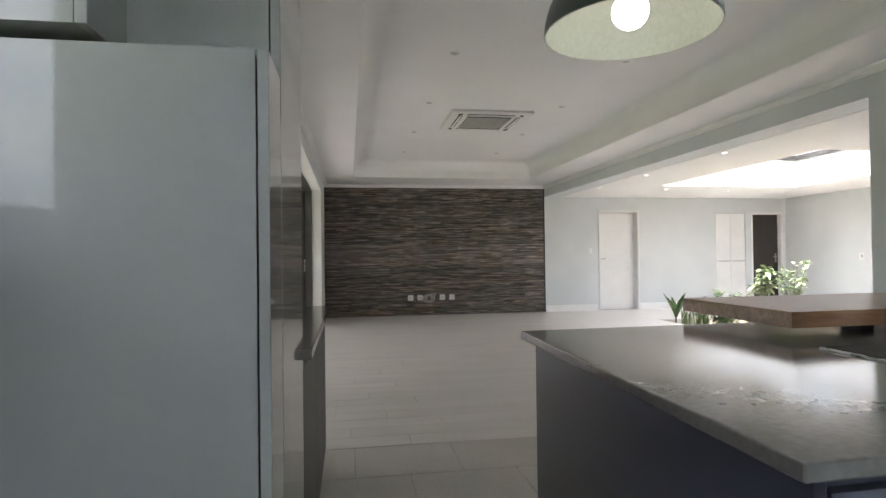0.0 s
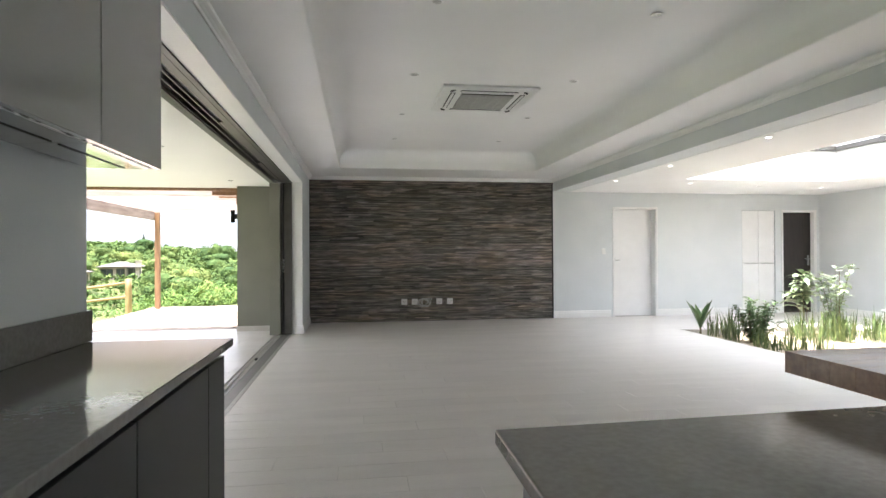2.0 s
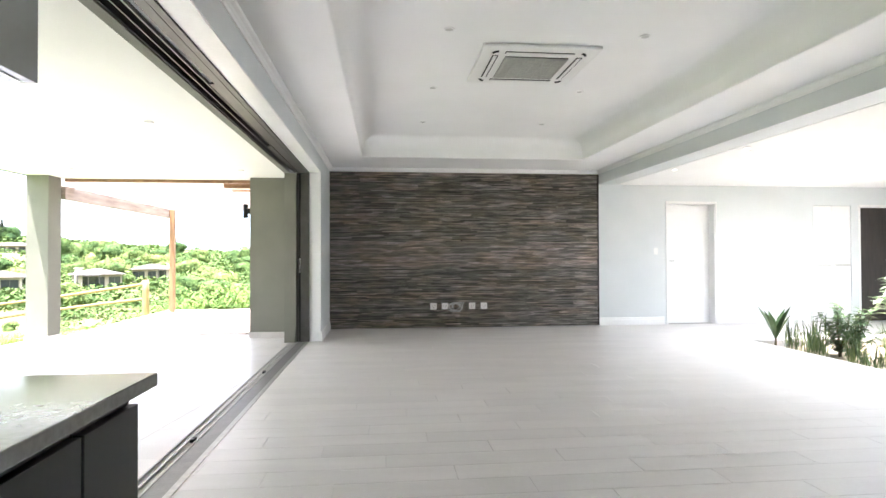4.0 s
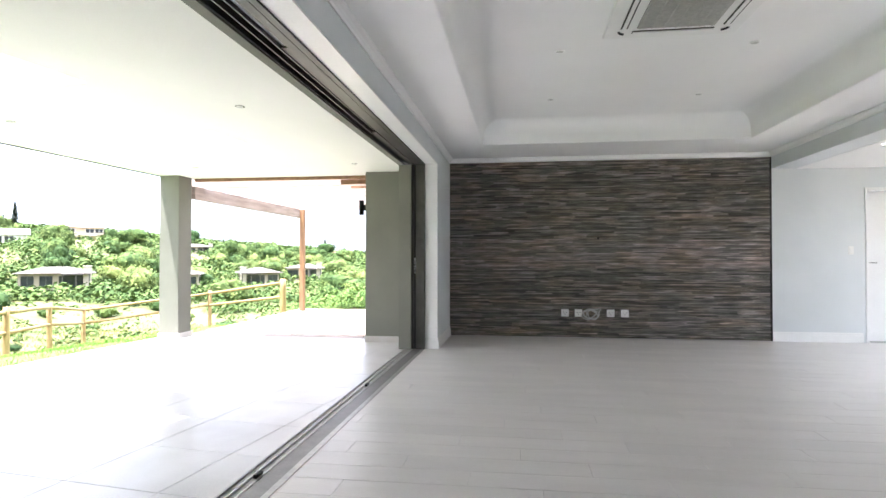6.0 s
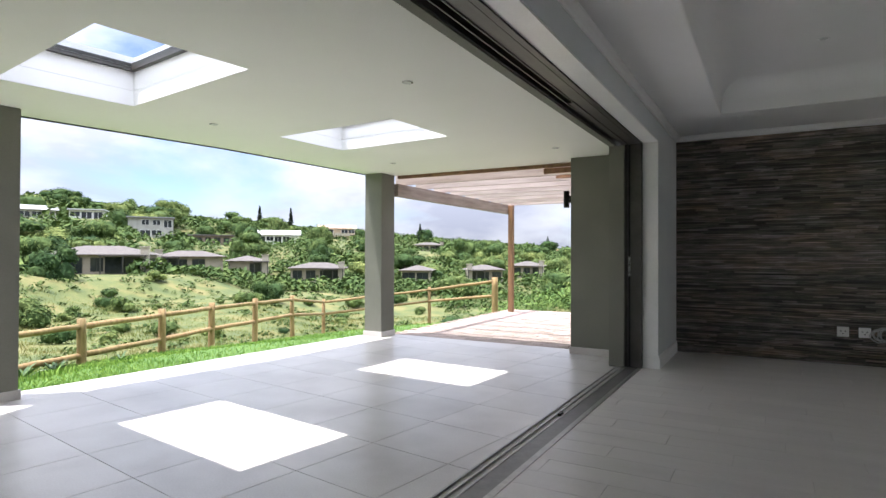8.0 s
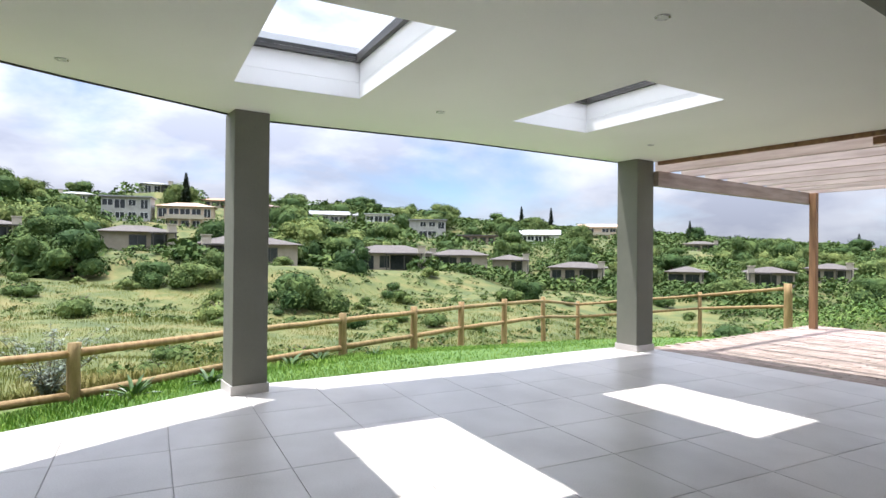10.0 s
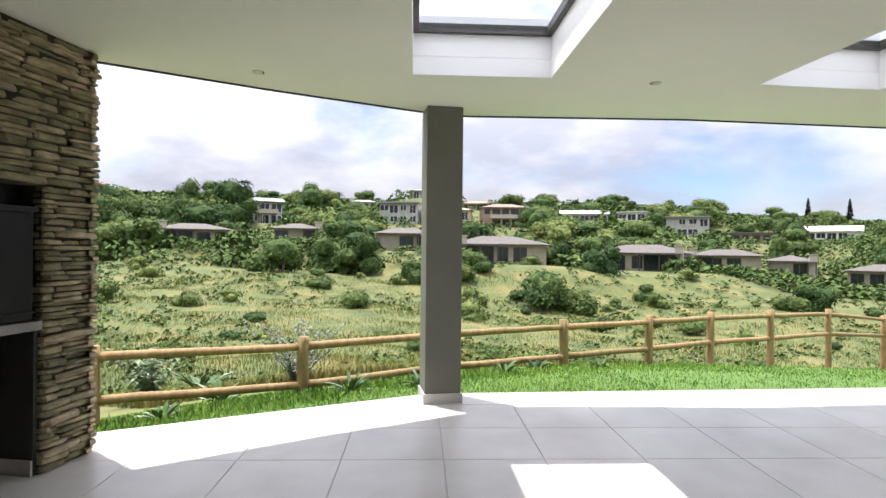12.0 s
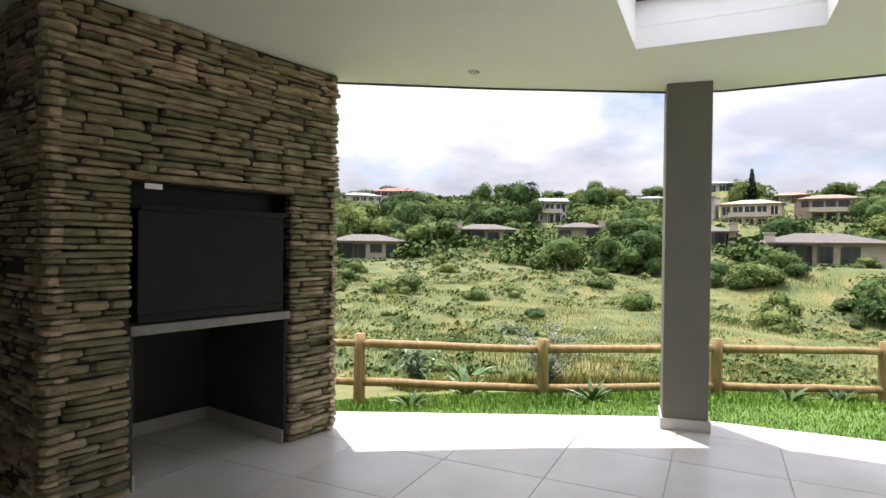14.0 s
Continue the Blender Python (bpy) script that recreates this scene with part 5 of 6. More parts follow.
def crown_mesh(seed, lobes, quads, leaf, mat, flat=0.75, w=1.0, h=1.0):
    """A crown of leaf clumps: small bent leaves scattered over several uneven lobes round lumpy cores."""
    rnd = random.Random(seed)
    verts, faces = [], []
    for li in range(lobes):
        a, r = rnd.uniform(0, 6.283), (0.0 if li == 0 else rnd.uniform(0.35, 0.72))
        c = Vector((r * math.cos(a) * w, r * math.sin(a) * w, rnd.uniform(-0.45, 0.36) * h))
        rad = rnd.uniform(0.36, 0.56) if li else 0.62
        b = len(verts)
        core = bmesh.new()
        bmesh.ops.create_icosphere(core, subdivisions=2, radius=1.0)
        for v in core.verts:
            k = rad * 0.80 * (1 + 0.35 * noise.noise(v.co * 2.2 + Vector((seed, li, 0))))
            verts.append((c.x + v.co.x * k, c.y + v.co.y * k, c.z + v.co.z * k * flat))
        core.verts.index_update()
        faces += [tuple(b + v.index for v in f.verts) for f in core.faces]
        core.free()
        for _ in range(quads):
            u, t = rnd.uniform(-0.75, 1), rnd.uniform(0, 6.283)
            s = math.sqrt(max(0, 1 - u * u))
            nrm = Vector((s * math.cos(t), s * math.sin(t), u))
            k = rad * rnd.uniform(0.78, 1.14)
            p = c + Vector((nrm.x * k, nrm.y * k, nrm.z * k * flat))
            nrm = (nrm + Vector((rnd.uniform(-.6, .6), rnd.uniform(-.6, .6), rnd.uniform(0.0, 0.9)))).normalized()
            e1 = nrm.orthogonal().normalized()
            e1 = Matrix.Rotation(rnd.uniform(0, 6.283), 3, nrm) @ e1
            e2 = nrm.cross(e1)
            q = leaf * rnd.uniform(0.5, 1.2)
            b = len(verts)
            verts += [tuple(p - e1 * q), tuple(p - e2 * q * 0.55 + nrm * q * 0.2), tuple(p + e1 * q), tuple(p + e2 * q * 0.55 + nrm * q * 0.2)]
            faces += [(b, b + 1, b + 2), (b, b + 2, b + 3)]
    me = bpy.data.meshes.new("crown")
    me.from_pydata(verts, [], faces)
    me.materials.append(mat)
    return me


def trunk_mesh(seed):
    rnd = random.Random(seed)
    bm = bmesh.new()
    top = Vector((rnd.uniform(-0.05, 0.05), rnd.uniform(-0.05, 0.05), 0.62))
    tube(bm, (0, 0, -0.12), top * 0.5, 0.045, 0.034, n=8)
    tube(bm, top * 0.5, top, 0.034, 0.02, n=8)
    for _ in range(5):
        a = rnd.uniform(0, 6.283)
        s = top * rnd.uniform(0.45, 0.9)
        tube(bm, s, s + Vector((0.26 * math.cos(a), 0.26 * math.sin(a), 0.2)), 0.016, 0.007, n=5)
    me = bpy.data.meshes.new("trunk")
    bm.to_mesh(me)
    bm.free()
    me.materials.append(M_BARK)
    return me


def proto_tree(seed, mat, lobes, flat, label, category, name, lift=0.5, w=1.0, quads=260, leaf=0.066):
    ob = thing(name, label, category)
    t = new("trunk", trunk_mesh(seed))
    t.parent = ob
    c = new("crown", crown_mesh(seed, lobes, quads, leaf, mat, flat, w))
    c.parent = ob
    c.matrix_basis = Matrix.Translation((0, 0, lift)) @ Matrix.Diagonal((0.62, 0.62, 0.68, 1))
    return ob


PROTOS = [proto_tree(1, M_TREE, 8, 0.8, "dense dark green broadleaf tree on the hillside", "tree", "tree"),
          proto_tree(2, M_TREE, 9, 0.62, "spreading flat-topped green tree on the hillside", "tree", "tree", 0.56, 1.2),
          proto_tree(3, M_TREE_LIGHT, 7, 0.8, "bright green leafy tree on the hillside", "tree", "tree"),
          proto_tree(4, M_TREE, 6, 1.0, "rounded dark green tree on the hillside", "tree", "tree", 0.5, 0.8),
          proto_tree(5, M_TREE_LIGHT, 9, 0.7, "broad light green tree on the hillside", "tree", "tree", 0.5, 1.15)]
BUSHES = [proto_tree(11, M_TREE, 5, 0.8, "low dark green bush in the meadow", "bush", "bush", 0.28, 1.0, 130, 0.10),
          proto_tree(12, M_TREE_LIGHT, 6, 0.7, "low bright green bush in the meadow", "bush", "bush", 0.26, 1.1, 130, 0.10)]


def conifer():
    ob = thing("conifer", "tall narrow dark conifer on the skyline", "tree")
    bm = bmesh.new()
    tube(bm, (0, 0, -0.1), (0, 0, 0.98), 0.02, 0.004, n=7)
    part("trunk", bm, M_BARK, ob)
    rnd = random.Random(5)
    bm = bmesh.new()
    for k in range(30):
        z = 0.08 + k * 0.0305
        r = 0.17 * (1 - k / 31) ** 0.8 + 0.012
        for i in range(16):
            a = i * 0.698 + k * 0.4 + rnd.uniform(-.2, .2)
            add_leaf(bm, (0, 0, z), (math.cos(a), math.sin(a), 0.18), r * rnd.uniform(0.6, 1.15), 0.075, rnd.uniform(-0.1, 0.5), 0.3)
    part("crown", bm, M_PINE, ob)
    return ob


def palm(x, y, h, seed):
    """A palm with a bare trunk and a head of long drooping fronds."""
    z = ground_z(x, y)
    ob = thing("palm_tree", "slim palm with drooping fronds on the skyline", "tree", (x, y, z))
    r = random.Random(seed)
    bm = bmesh.new()
    tube(bm, (x, y, z - 0.5), (x, y, z + h), 0.22, 0.15, n=8)
    part("trunk", bm, M_BARK, ob)
    bm = bmesh.new()
    for k in range(22):
        a = k * 2.4 + r.uniform(-0.3, 0.3)
        add_leaf(bm, (x, y, z + h), (math.cos(a), math.sin(a), r.uniform(0.1, 1.3)), r.uniform(1.8, 2.7), 0.42, r.uniform(0.35, 0.8), 0.3)
    part("crown", bm, M_PINE, ob)


palm(-186.0, -7.0, 4.5, 3)
palm(-131.0, -27.0, 8.8, 4)
CONIFER = conifer()
HOUSES = []


def plant(proto, x, y, size, turn=0.0, sink=0.0, tall=1.0):
    o = copy_thing(proto, pose(x, y, ground_z(x, y) - sink, 0, 0, turn))
    o.scale = (size, size, size * tall)
    return o

# ---- houses across the valley ----
ROOFS = {"brown": surf("grey_brown_roof_tile", (0.085, 0.074, 0.066), (0.130, 0.115, 0.103), 2, 0.8, bump=0.4, grain=8, bump_dist=0.05),
         "cream": surf("pale_terracotta_roof_tile", (0.42, 0.29, 0.20), (0.52, 0.38, 0.28), 2, 0.8, bump=0.4, grain=8, bump_dist=0.05),
         "tan": surf("brown_roof_tile", (0.18, 0.13, 0.10), (0.25, 0.19, 0.15), 2, 0.8, bump=0.4, grain=8, bump_dist=0.05),
         "orange": surf("orange_roof_tile", (0.40, 0.20, 0.12), (0.50, 0.28, 0.17), 2, 0.8, bump=0.4, grain=8, bump_dist=0.05),
         "red": surf("red_roof_tile", (0.33, 0.10, 0.075), (0.42, 0.15, 0.11), 2, 0.8, bump=0.4, grain=8, bump_dist=0.05),
         "grey": surf("grey_roof_sheet", (0.24, 0.25, 0.25), (0.32, 0.33, 0.33), 2, 0.7, bump=0.3, grain=8, bump_dist=0.05),
         "white": surf("white_roof_sheet", (0.60, 0.61, 0.60), (0.68, 0.69, 0.68), 2, 0.6, bump=0.2, grain=8),
         "dark": surf("dark_roof_sheet", (0.12, 0.105, 0.10), (0.17, 0.15, 0.14), 2, 0.7, bump=0.3, grain=8)}
WALLS = {"brown": surf("beige_house_plaster", (0.30, 0.26, 0.20), (0.38, 0.33, 0.26), 1, 0.85, vary=0.1),
         "cream": surf("cream_house_plaster", (0.48, 0.38, 0.27), (0.56, 0.45, 0.33), 1, 0.85),
         "tan": surf("tan_house_plaster", (0.30, 0.22, 0.16), (0.38, 0.28, 0.21), 1, 0.85),
         "orange": surf("light_house_plaster", (0.50, 0.42, 0.34), (0.58, 0.50, 0.42), 1, 0.85),
         "red": surf("pink_house_plaster", (0.45, 0.30, 0.24), (0.52, 0.37, 0.30), 1, 0.85),
         "grey": surf("grey_house_plaster", (0.33, 0.32, 0.29), (0.42, 0.41, 0.38), 1, 0.85, vary=0.1),
         "white": surf("white_house_plaster", (0.66, 0.66, 0.64), (0.72, 0.72, 0.70), 1, 0.8),
         "dark": surf("brown_house_plaster", (0.22, 0.17, 0.14), (0.28, 0.22, 0.18), 1, 0.85)}
M_WINDOW = surf("dark_window_glass", (0.02, 0.024, 0.028), (0.035, 0.04, 0.045), 2, 0.12, bump=0.0)
M_CHIMNEY = surf("beige_chimney_plaster", (0.42, 0.37, 0.29), (0.50, 0.45, 0.36), 2, 0.85)
WORDS = {"brown": "grey-brown tiled", "cream": "pale terracotta", "tan": "brown tiled", "orange": "orange tiled", "red": "red tiled", "grey": "grey", "white": "white sheeted", "dark": "dark flat"}


def house(x, y, z, yaw, width, storeys, roof, colour):
    """A house that faces along +x before it is turned by yaw."""
    rnd = random.Random(int(abs(x * 7 + y * 13)))
    yaw += rnd.uniform(-14, 14)
    depth, h = max(6.0, width * 0.62), 2.7 * storeys
    ob = thing("house", ("two-storey" if storeys > 1 else "single-storey") + " house with a " + WORDS[colour] + (" hipped roof" if roof == "hip" else " gabled roof" if roof == "gable" else " roof") + " on the hillside", "house", (x, y, z))
    ob.matrix_basis = pose(x, y, z, 0, 0, yaw)
    bpy.context.view_layer.update()
    half = width / 2
    me_parts = []

    def own(name, bm, mat, label=""):
        o = finish(name, bm, mat)
        o.parent = ob
        if label:
            o["label"] = label
        me_parts.append(o)
        return o
    veranda = rnd.uniform(0.3, 0.5) * width
    vx = rnd.choice((-1, 1))
    own("wall", boxes((-depth, 0, -half, half, -2.0, h)), WALLS[colour])
    e, rise = 0.7, (0.30 if roof == "hip" else 0.34) * depth * 0.5
    bm = bmesh.new()
    if roof == "flat":
        add_box(bm, -depth - 0.4, 0.6, -half - 0.4, half + 0.4, h, h + 0.28)
    else:
        ins = depth * 0.5 + e if roof == "hip" else 0.0
        ins = min(ins, half + e - 0.2)
        lo = [bm.verts.new(p) for p in ((e, -half - e, h - 0.05), (e, half + e, h - 0.05), (-depth - e, half + e, h - 0.05), (-depth - e, -half - e, h - 0.05))]
        r0, r1 = bm.verts.new((-depth / 2, -half - e + ins, h + rise)), bm.verts.new((-depth / 2, half + e - ins, h + rise))
        for f in ((lo[0], lo[1], r1, r0), (lo[2], lo[3], r0, r1), (lo[1], lo[2], r1), (lo[3], lo[0], r0), lo[::-1]):
            bm.faces.new(f)
    bmesh.ops.recalc_face_normals(bm, faces=bm.faces)
    own("roof", bm, ROOFS[colour])
    own("gutter", boxes((e - 0.02 if roof != "flat" else 0.6, e + 0.1 if roof != "flat" else 0.68, -half - 0.5, half + 0.5, h - 0.15, h - 0.03)), M_BARK)
    n = max(2, int(width / 2.3))
    for s in range(storeys):
        for i in range(n):
            c = -half + (i + 0.5) * width / n
            if rnd.random() < 0.12:
                continue
            ww = rnd.uniform(0.55, 0.9) * (width / n) * 0.5
            door = s == 0 and rnd.random() < 0.35
            z0, z1 = s * 2.7 + (0.05 if door else rnd.choice((0.3, 0.9))), s * 2.7 + 2.15
            own("window", boxes((-0.05, 0.035, c - ww, c + ww, z0, z1)), M_WINDOW)
            own("window_frame", boxes((-0.05, 0.06, c - 0.04, c + 0.04, z0, z1), (-0.05, 0.06, c - ww - 0.06, c - ww, z0, z1), (-0.05, 0.06, c + ww, c + ww + 0.06, z0, z1), (-0.05, 0.06, c - ww, c + ww, z1, z1 + 0.06)), M_WHITE if colour in ("white", "grey", "cream") else M_ALU)
    for k in (-1, 1):
        own("window", boxes((-depth * 0.6, -depth * 0.35, k * half - 0.03, k * half + 0.03, 0.9, 2.1)), M_WINDOW)
    if roof == "hip" and storeys == 1 and width > 6:
        # covered veranda with posts and a squat plastered chimney
        c = vx * (half - veranda / 2)
        own("veranda_roof", boxes((0.0, 2.4, c - veranda / 2, c + veranda / 2, 2.45, 2.62)), ROOFS[colour])
        for q in (-0.46, 0, 0.46):
            own("post", boxes((2.2, 2.35, c + q * veranda - 0.08, c + q * veranda + 0.08, -1.5, 2.45)), M_ALU)
        own("opening", boxes((0.0, 0.07, c - veranda * 0.44, c + veranda * 0.44, 0.02, 2.3)), M_WINDOW)
        cy = c + vx * (veranda * 0.5 + 0.3)
        cy = max(-half + 0.4, min(half - 0.4, cy))
        own("chimney", boxes((0.6, 1.5, cy - 0.55, cy + 0.55, -1.5, h + 0.75), (0.5, 1.6, cy - 0.65, cy + 0.65, h + 0.95, h + 1.1), (0.7, 0.8, cy - 0.5, cy + 0.5, h + 0.75, h + 0.95), (1.3, 1.4, cy - 0.5, cy + 0.5, h + 0.75, h + 0.95)), M_CHIMNEY, "beige plastered chimney")
    elif storeys > 1 and roof != "flat":
        own("balcony", boxes((0.0, 1.6, -half * 0.7, half * 0.7, 2.55, 2.72)), M_CHIMNEY)
        own("balcony_rail", boxes((1.52, 1.6, -half * 0.7, half * 0.7, 2.72, 3.5)), M_CHIMNEY)
        for q in (-0.66, -0.2, 0.2, 0.66):
            own("post", boxes((1.4, 1.6, half * q - 0.1, half * q + 0.1, -1.5, 2.55)), WALLS[colour])
    return ob


house(-79.5, -43.4, -0.9, 25, 11.0, 1, "hip", "brown")
house(-92.4, -28.0, 1.3, 14, 9.8, 1, "hip", "brown")
house(-99.8, -13.4, 1.9, 4, 7.7, 1, "hip", "brown")
house(-77.1, 16.1, -0.6, -16, 12.5, 1, "hip", "brown")
house(-137.9, 19.1, 5.6, -10, 11.5, 2, "hip", "cream")
house(-139.9, 34.7, 6.7, -15, 11.6, 2, "hip", "tan")
house(-185.1, 37.8, 14.0, -13, 9.6, 1, "hip", "orange")
house(-184.6, -82.7, 14.5, 23, 15.3, 2, "hip", "red")
house(-171.1, -88.4, 11.9, 26, 12.6, 2, "hip", "grey")
house(-138.9, -23.7, 6.7, 7, 7.9, 2, "gable", "grey")
house(-209.9, 1.6, 15.6, -2, 9.7, 1, "hip", "grey")
house(-87.7, 3.8, 1.0, -11, 9.0, 1, "hip", "brown")
house(-79.6, 37.7, -1.6, -29, 13.0, 1, "hip", "brown")
house(-83.7, 55.4, -1.9, -36, 10.2, 1, "hip", "brown")
house(-81.6, 65.9, -2.7, -40, 6.4, 1, "hip", "brown")
house(-69.6, 70.9, -3.9, -48, 9.3, 1, "hip", "brown")
house(-129.1, 117.7, 4.4, -44, 14.2, 1, "gable", "white")
house(-128.6, 95.4, 3.4, -38, 18.5, 1, "flat", "dark")
house(-141.4, 86.2, 5.3, -34, 10.7, 2, "flat", "grey")
house(-163.6, 66.4, 9.8, -24, 13.5, 1, "gable", "grey")
house(-165.2, 82.6, 10.7, -28, 8.4, 1, "flat", "white")
house(-141.1, 161.2, 5.7, -50, 13.0, 2, "gable", "cream")
house(-102.5, 164.3, 2.0, -59, 9.2, 1, "hip", "brown")
house(-48.8, 96.8, -4.4, -64, 7.1, 1, "hip", "brown")
house(-45.9, 112.2, -3.8, -69, 7.2, 1, "hip", "brown")
house(-59.0, 87.0, -4.5, -59, 5.4, 1, "hip", "brown")
house(-78.1, 240.8, 0.0, -72, 9.1, 1, "gable", "orange")
house(-187.2, 20.5, 17.9, -8, 7.5, 1, "hip", "grey")
house(-139.5, 7.6, 7.1, -9, 9.4, 2, "flat", "grey")

# ---- trees ----
for x, y, s in ((-171.5, 25.5, 9.0), (-176.1, 155.2, 7.0), (-167.8, 163.9, 7.4), (-121.2, 188.1, 6.0), (-75.5, 210.0, 6.0)):
    plant(CONIFER, x, y, s * 1.3, x * 7, 0.3)
# point on the camera's path from which houses must stay visible
CAMERA_SPOT = Vector((0.3, -6.3))
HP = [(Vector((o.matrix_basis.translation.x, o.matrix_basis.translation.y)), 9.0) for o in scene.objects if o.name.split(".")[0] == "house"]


def clear_of_house_views(x, y, size):
    """True where a tree neither stands in a house nor hides one from the camera's path."""
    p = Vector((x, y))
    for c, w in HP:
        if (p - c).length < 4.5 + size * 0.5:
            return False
        v, q = c - CAMERA_SPOT, p - CAMERA_SPOT
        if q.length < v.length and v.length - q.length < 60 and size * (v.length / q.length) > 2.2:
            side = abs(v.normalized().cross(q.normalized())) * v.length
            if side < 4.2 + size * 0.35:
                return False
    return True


rnd = random.Random(33)
count = 0
while count < 280:
    phi, d = rnd.uniform(-34, 82), rnd.choice((rnd.uniform(84, 108), rnd.uniform(105, 150), rnd.uniform(150, 245)))
    x, y, z = at_polar(phi, d)
    size = rnd.uniform(4.0, 9.0) * (0.8 if d < 105 else 1.0) * (0.85 if phi > 35 else 1.0)
    # planting fitted to the camera's view: spots that hide a house are skipped
    if not clear_of_house_views(x, y, size):
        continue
    plant(rnd.choice(PROTOS), x, y, size, rnd.uniform(0, 360), size * rnd.uniform(0.06, 0.2), rnd.uniform(0.8, 1.15))
    count += 1
count = 0
while count < 75:
    phi, d = rnd.uniform(-32, 70), 9 + 72 * rnd.random() ** 0.7
    x, y, z = at_polar(phi, d)
    size = rnd.uniform(0.5, 1.3) if d < 40 else rnd.uniform(0.9, 2.6)
    if d < 60 or clear_of_house_views(x, y, size * 0.5):
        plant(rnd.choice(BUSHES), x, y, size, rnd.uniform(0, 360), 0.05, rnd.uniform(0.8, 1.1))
    count += 1
# large single trees and thickets that stand out across the valley: x, y, size, kind, height
for x, y, s, k, tall in ((-129.6, -29.2, 7.5, 1, 1.45), (-180.3, -16.2, 5.2, 0, 1.9), (-122.0, 35.5, 7.3, 3, 1.05), (-114.0, 40.5, 11.0, 1, 0.62), (-112.0, 46.0, 8.0, 4, 0.75),
                         (-53.8, 13.1, 5.0, 0, 0.9), (-52.0, 15.6, 4.2, 2, 0.85), (-84.3, -34.3, 6.2, 4, 0.95), (-70.6, -13.0, 5.9, 0, 0.9), (-76.7, -8.4, 5.6, 3, 1.0), (-75.0, -4.0, 5.2, 1, 1.2),
                         (-62.5, 6.5, 4.6, 2, 0.8), (-66.0, 9.4, 3.4, 2, 1.0), (-64.5, 3.0, 3.8, 0, 0.85), (-68.0, 27.0, 5.0, 3, 0.9), (-52.0, 42.0, 4.0, 3, 0.85), (-24.0, 38.0, 3.4, 0, 0.85)):
    plant(PROTOS[k], x, y, s, x * 11, s * 0.16, tall)
for o in PROTOS + BUSHES + [CONIFER]:
    for c in list(o.children_recursive):
        bpy.data.objects.remove(c)
    bpy.data.objects.remove(o)


def undergrowth():
    """Bushes that cover the far slope between the trees."""
    r = random.Random(71)
    verts, faces = [], []
    for i in range(16500):
        phi, d = r.uniform(-36, 86), 86 + 240 * r.random() ** 1.5
        if i >= 14500:
            d = r.uniform(66, 90)
        x, y, z = at_polar(phi, d)
        if d < 86 and noise.noise(Vector((x * 0.07, y * 0.07, 4))) < 0.12 + (86 - d) * 0.018:
            continue
        s = r.uniform(0.9, 3.0) * (0.75 + d / 260) * (0.7 if phi > 35 else 1.0)
        if not clear_of_house_views(x, y, s):
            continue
        for _ in range(34):
            t, u = r.uniform(0, 6.283), r.uniform(0.1, 1)
            p = Vector((x + s * math.cos(t) * math.sqrt(1 - u * u * 0.9), y + s * math.sin(t) * math.sqrt(1 - u * u * 0.9), z + s * 0.75 * u))
            n1 = Vector((r.uniform(-0.8, 0.8), r.uniform(-0.8, 0.8), r.uniform(0.2, 1))).normalized()
            e1 = n1.orthogonal().normalized()
            e2 = n1.cross(e1)
            q = s * r.uniform(0.09, 0.23)
            b = len(verts)
            verts += [tuple(p - e1 * q), tuple(p - e2 * q * 0.7), tuple(p + e1 * q), tuple(p + e2 * q * 0.7)]
            faces += [(b, b + 1, b + 2), (b, b + 2, b + 3)]
    me = bpy.data.meshes.new("undergrowth")
    me.from_pydata(verts, [], faces)
    me.materials.append(M_TREE)
    return me


def meadow_clumps():
    """Low green tussocks and seedlings dotted over the meadow."""
    r = random.Random(77)
    verts, faces = [], []
    for _ in range(4200):
        phi, d = r.uniform(-36, 70), 10 + 74 * r.random() ** 0.8
        x, y, z = at_polar(phi, d)
        if noise.noise(Vector((x * 0.09, y * 0.09, 2))) < -0.12:
            continue
        s = r.uniform(0.08, 0.34) * (0.7 + d / 70)
        for _ in range(16):
            t, u = r.uniform(0, 6.283), r.uniform(0.0, 1)
            p = Vector((x + s * math.cos(t) * math.sqrt(1 - u * u * 0.9), y + s * math.sin(t) * math.sqrt(1 - u * u * 0.9), z + s * 0.7 * u))
            n1 = Vector((r.uniform(-0.8, 0.8), r.uniform(-0.8, 0.8), r.uniform(0.2, 1))).normalized()
            e1 = n1.orthogonal().normalized()
            e2 = n1.cross(e1)
            q = s * r.uniform(0.2, 0.5)
            b = len(verts)
            verts += [tuple(p - e1 * q), tuple(p - e2 * q * 0.6), tuple(p + e1 * q), tuple(p + e2 * q * 0.6)]
            faces += [(b, b + 1, b + 2), (b, b + 2, b + 3)]
    me = bpy.data.meshes.new("meadow_clumps")
    me.from_pydata(verts, [], faces)
    me.materials.append(M_TREE_LIGHT)
    return me


tagged(new("meadow_clumps", meadow_clumps()), "low green tussocks dotted over the meadow", "tussocks", kind="stuff")
tagged(new("undergrowth", undergrowth()), "dense green bushes covering the far slope", "bushes", kind="stuff")


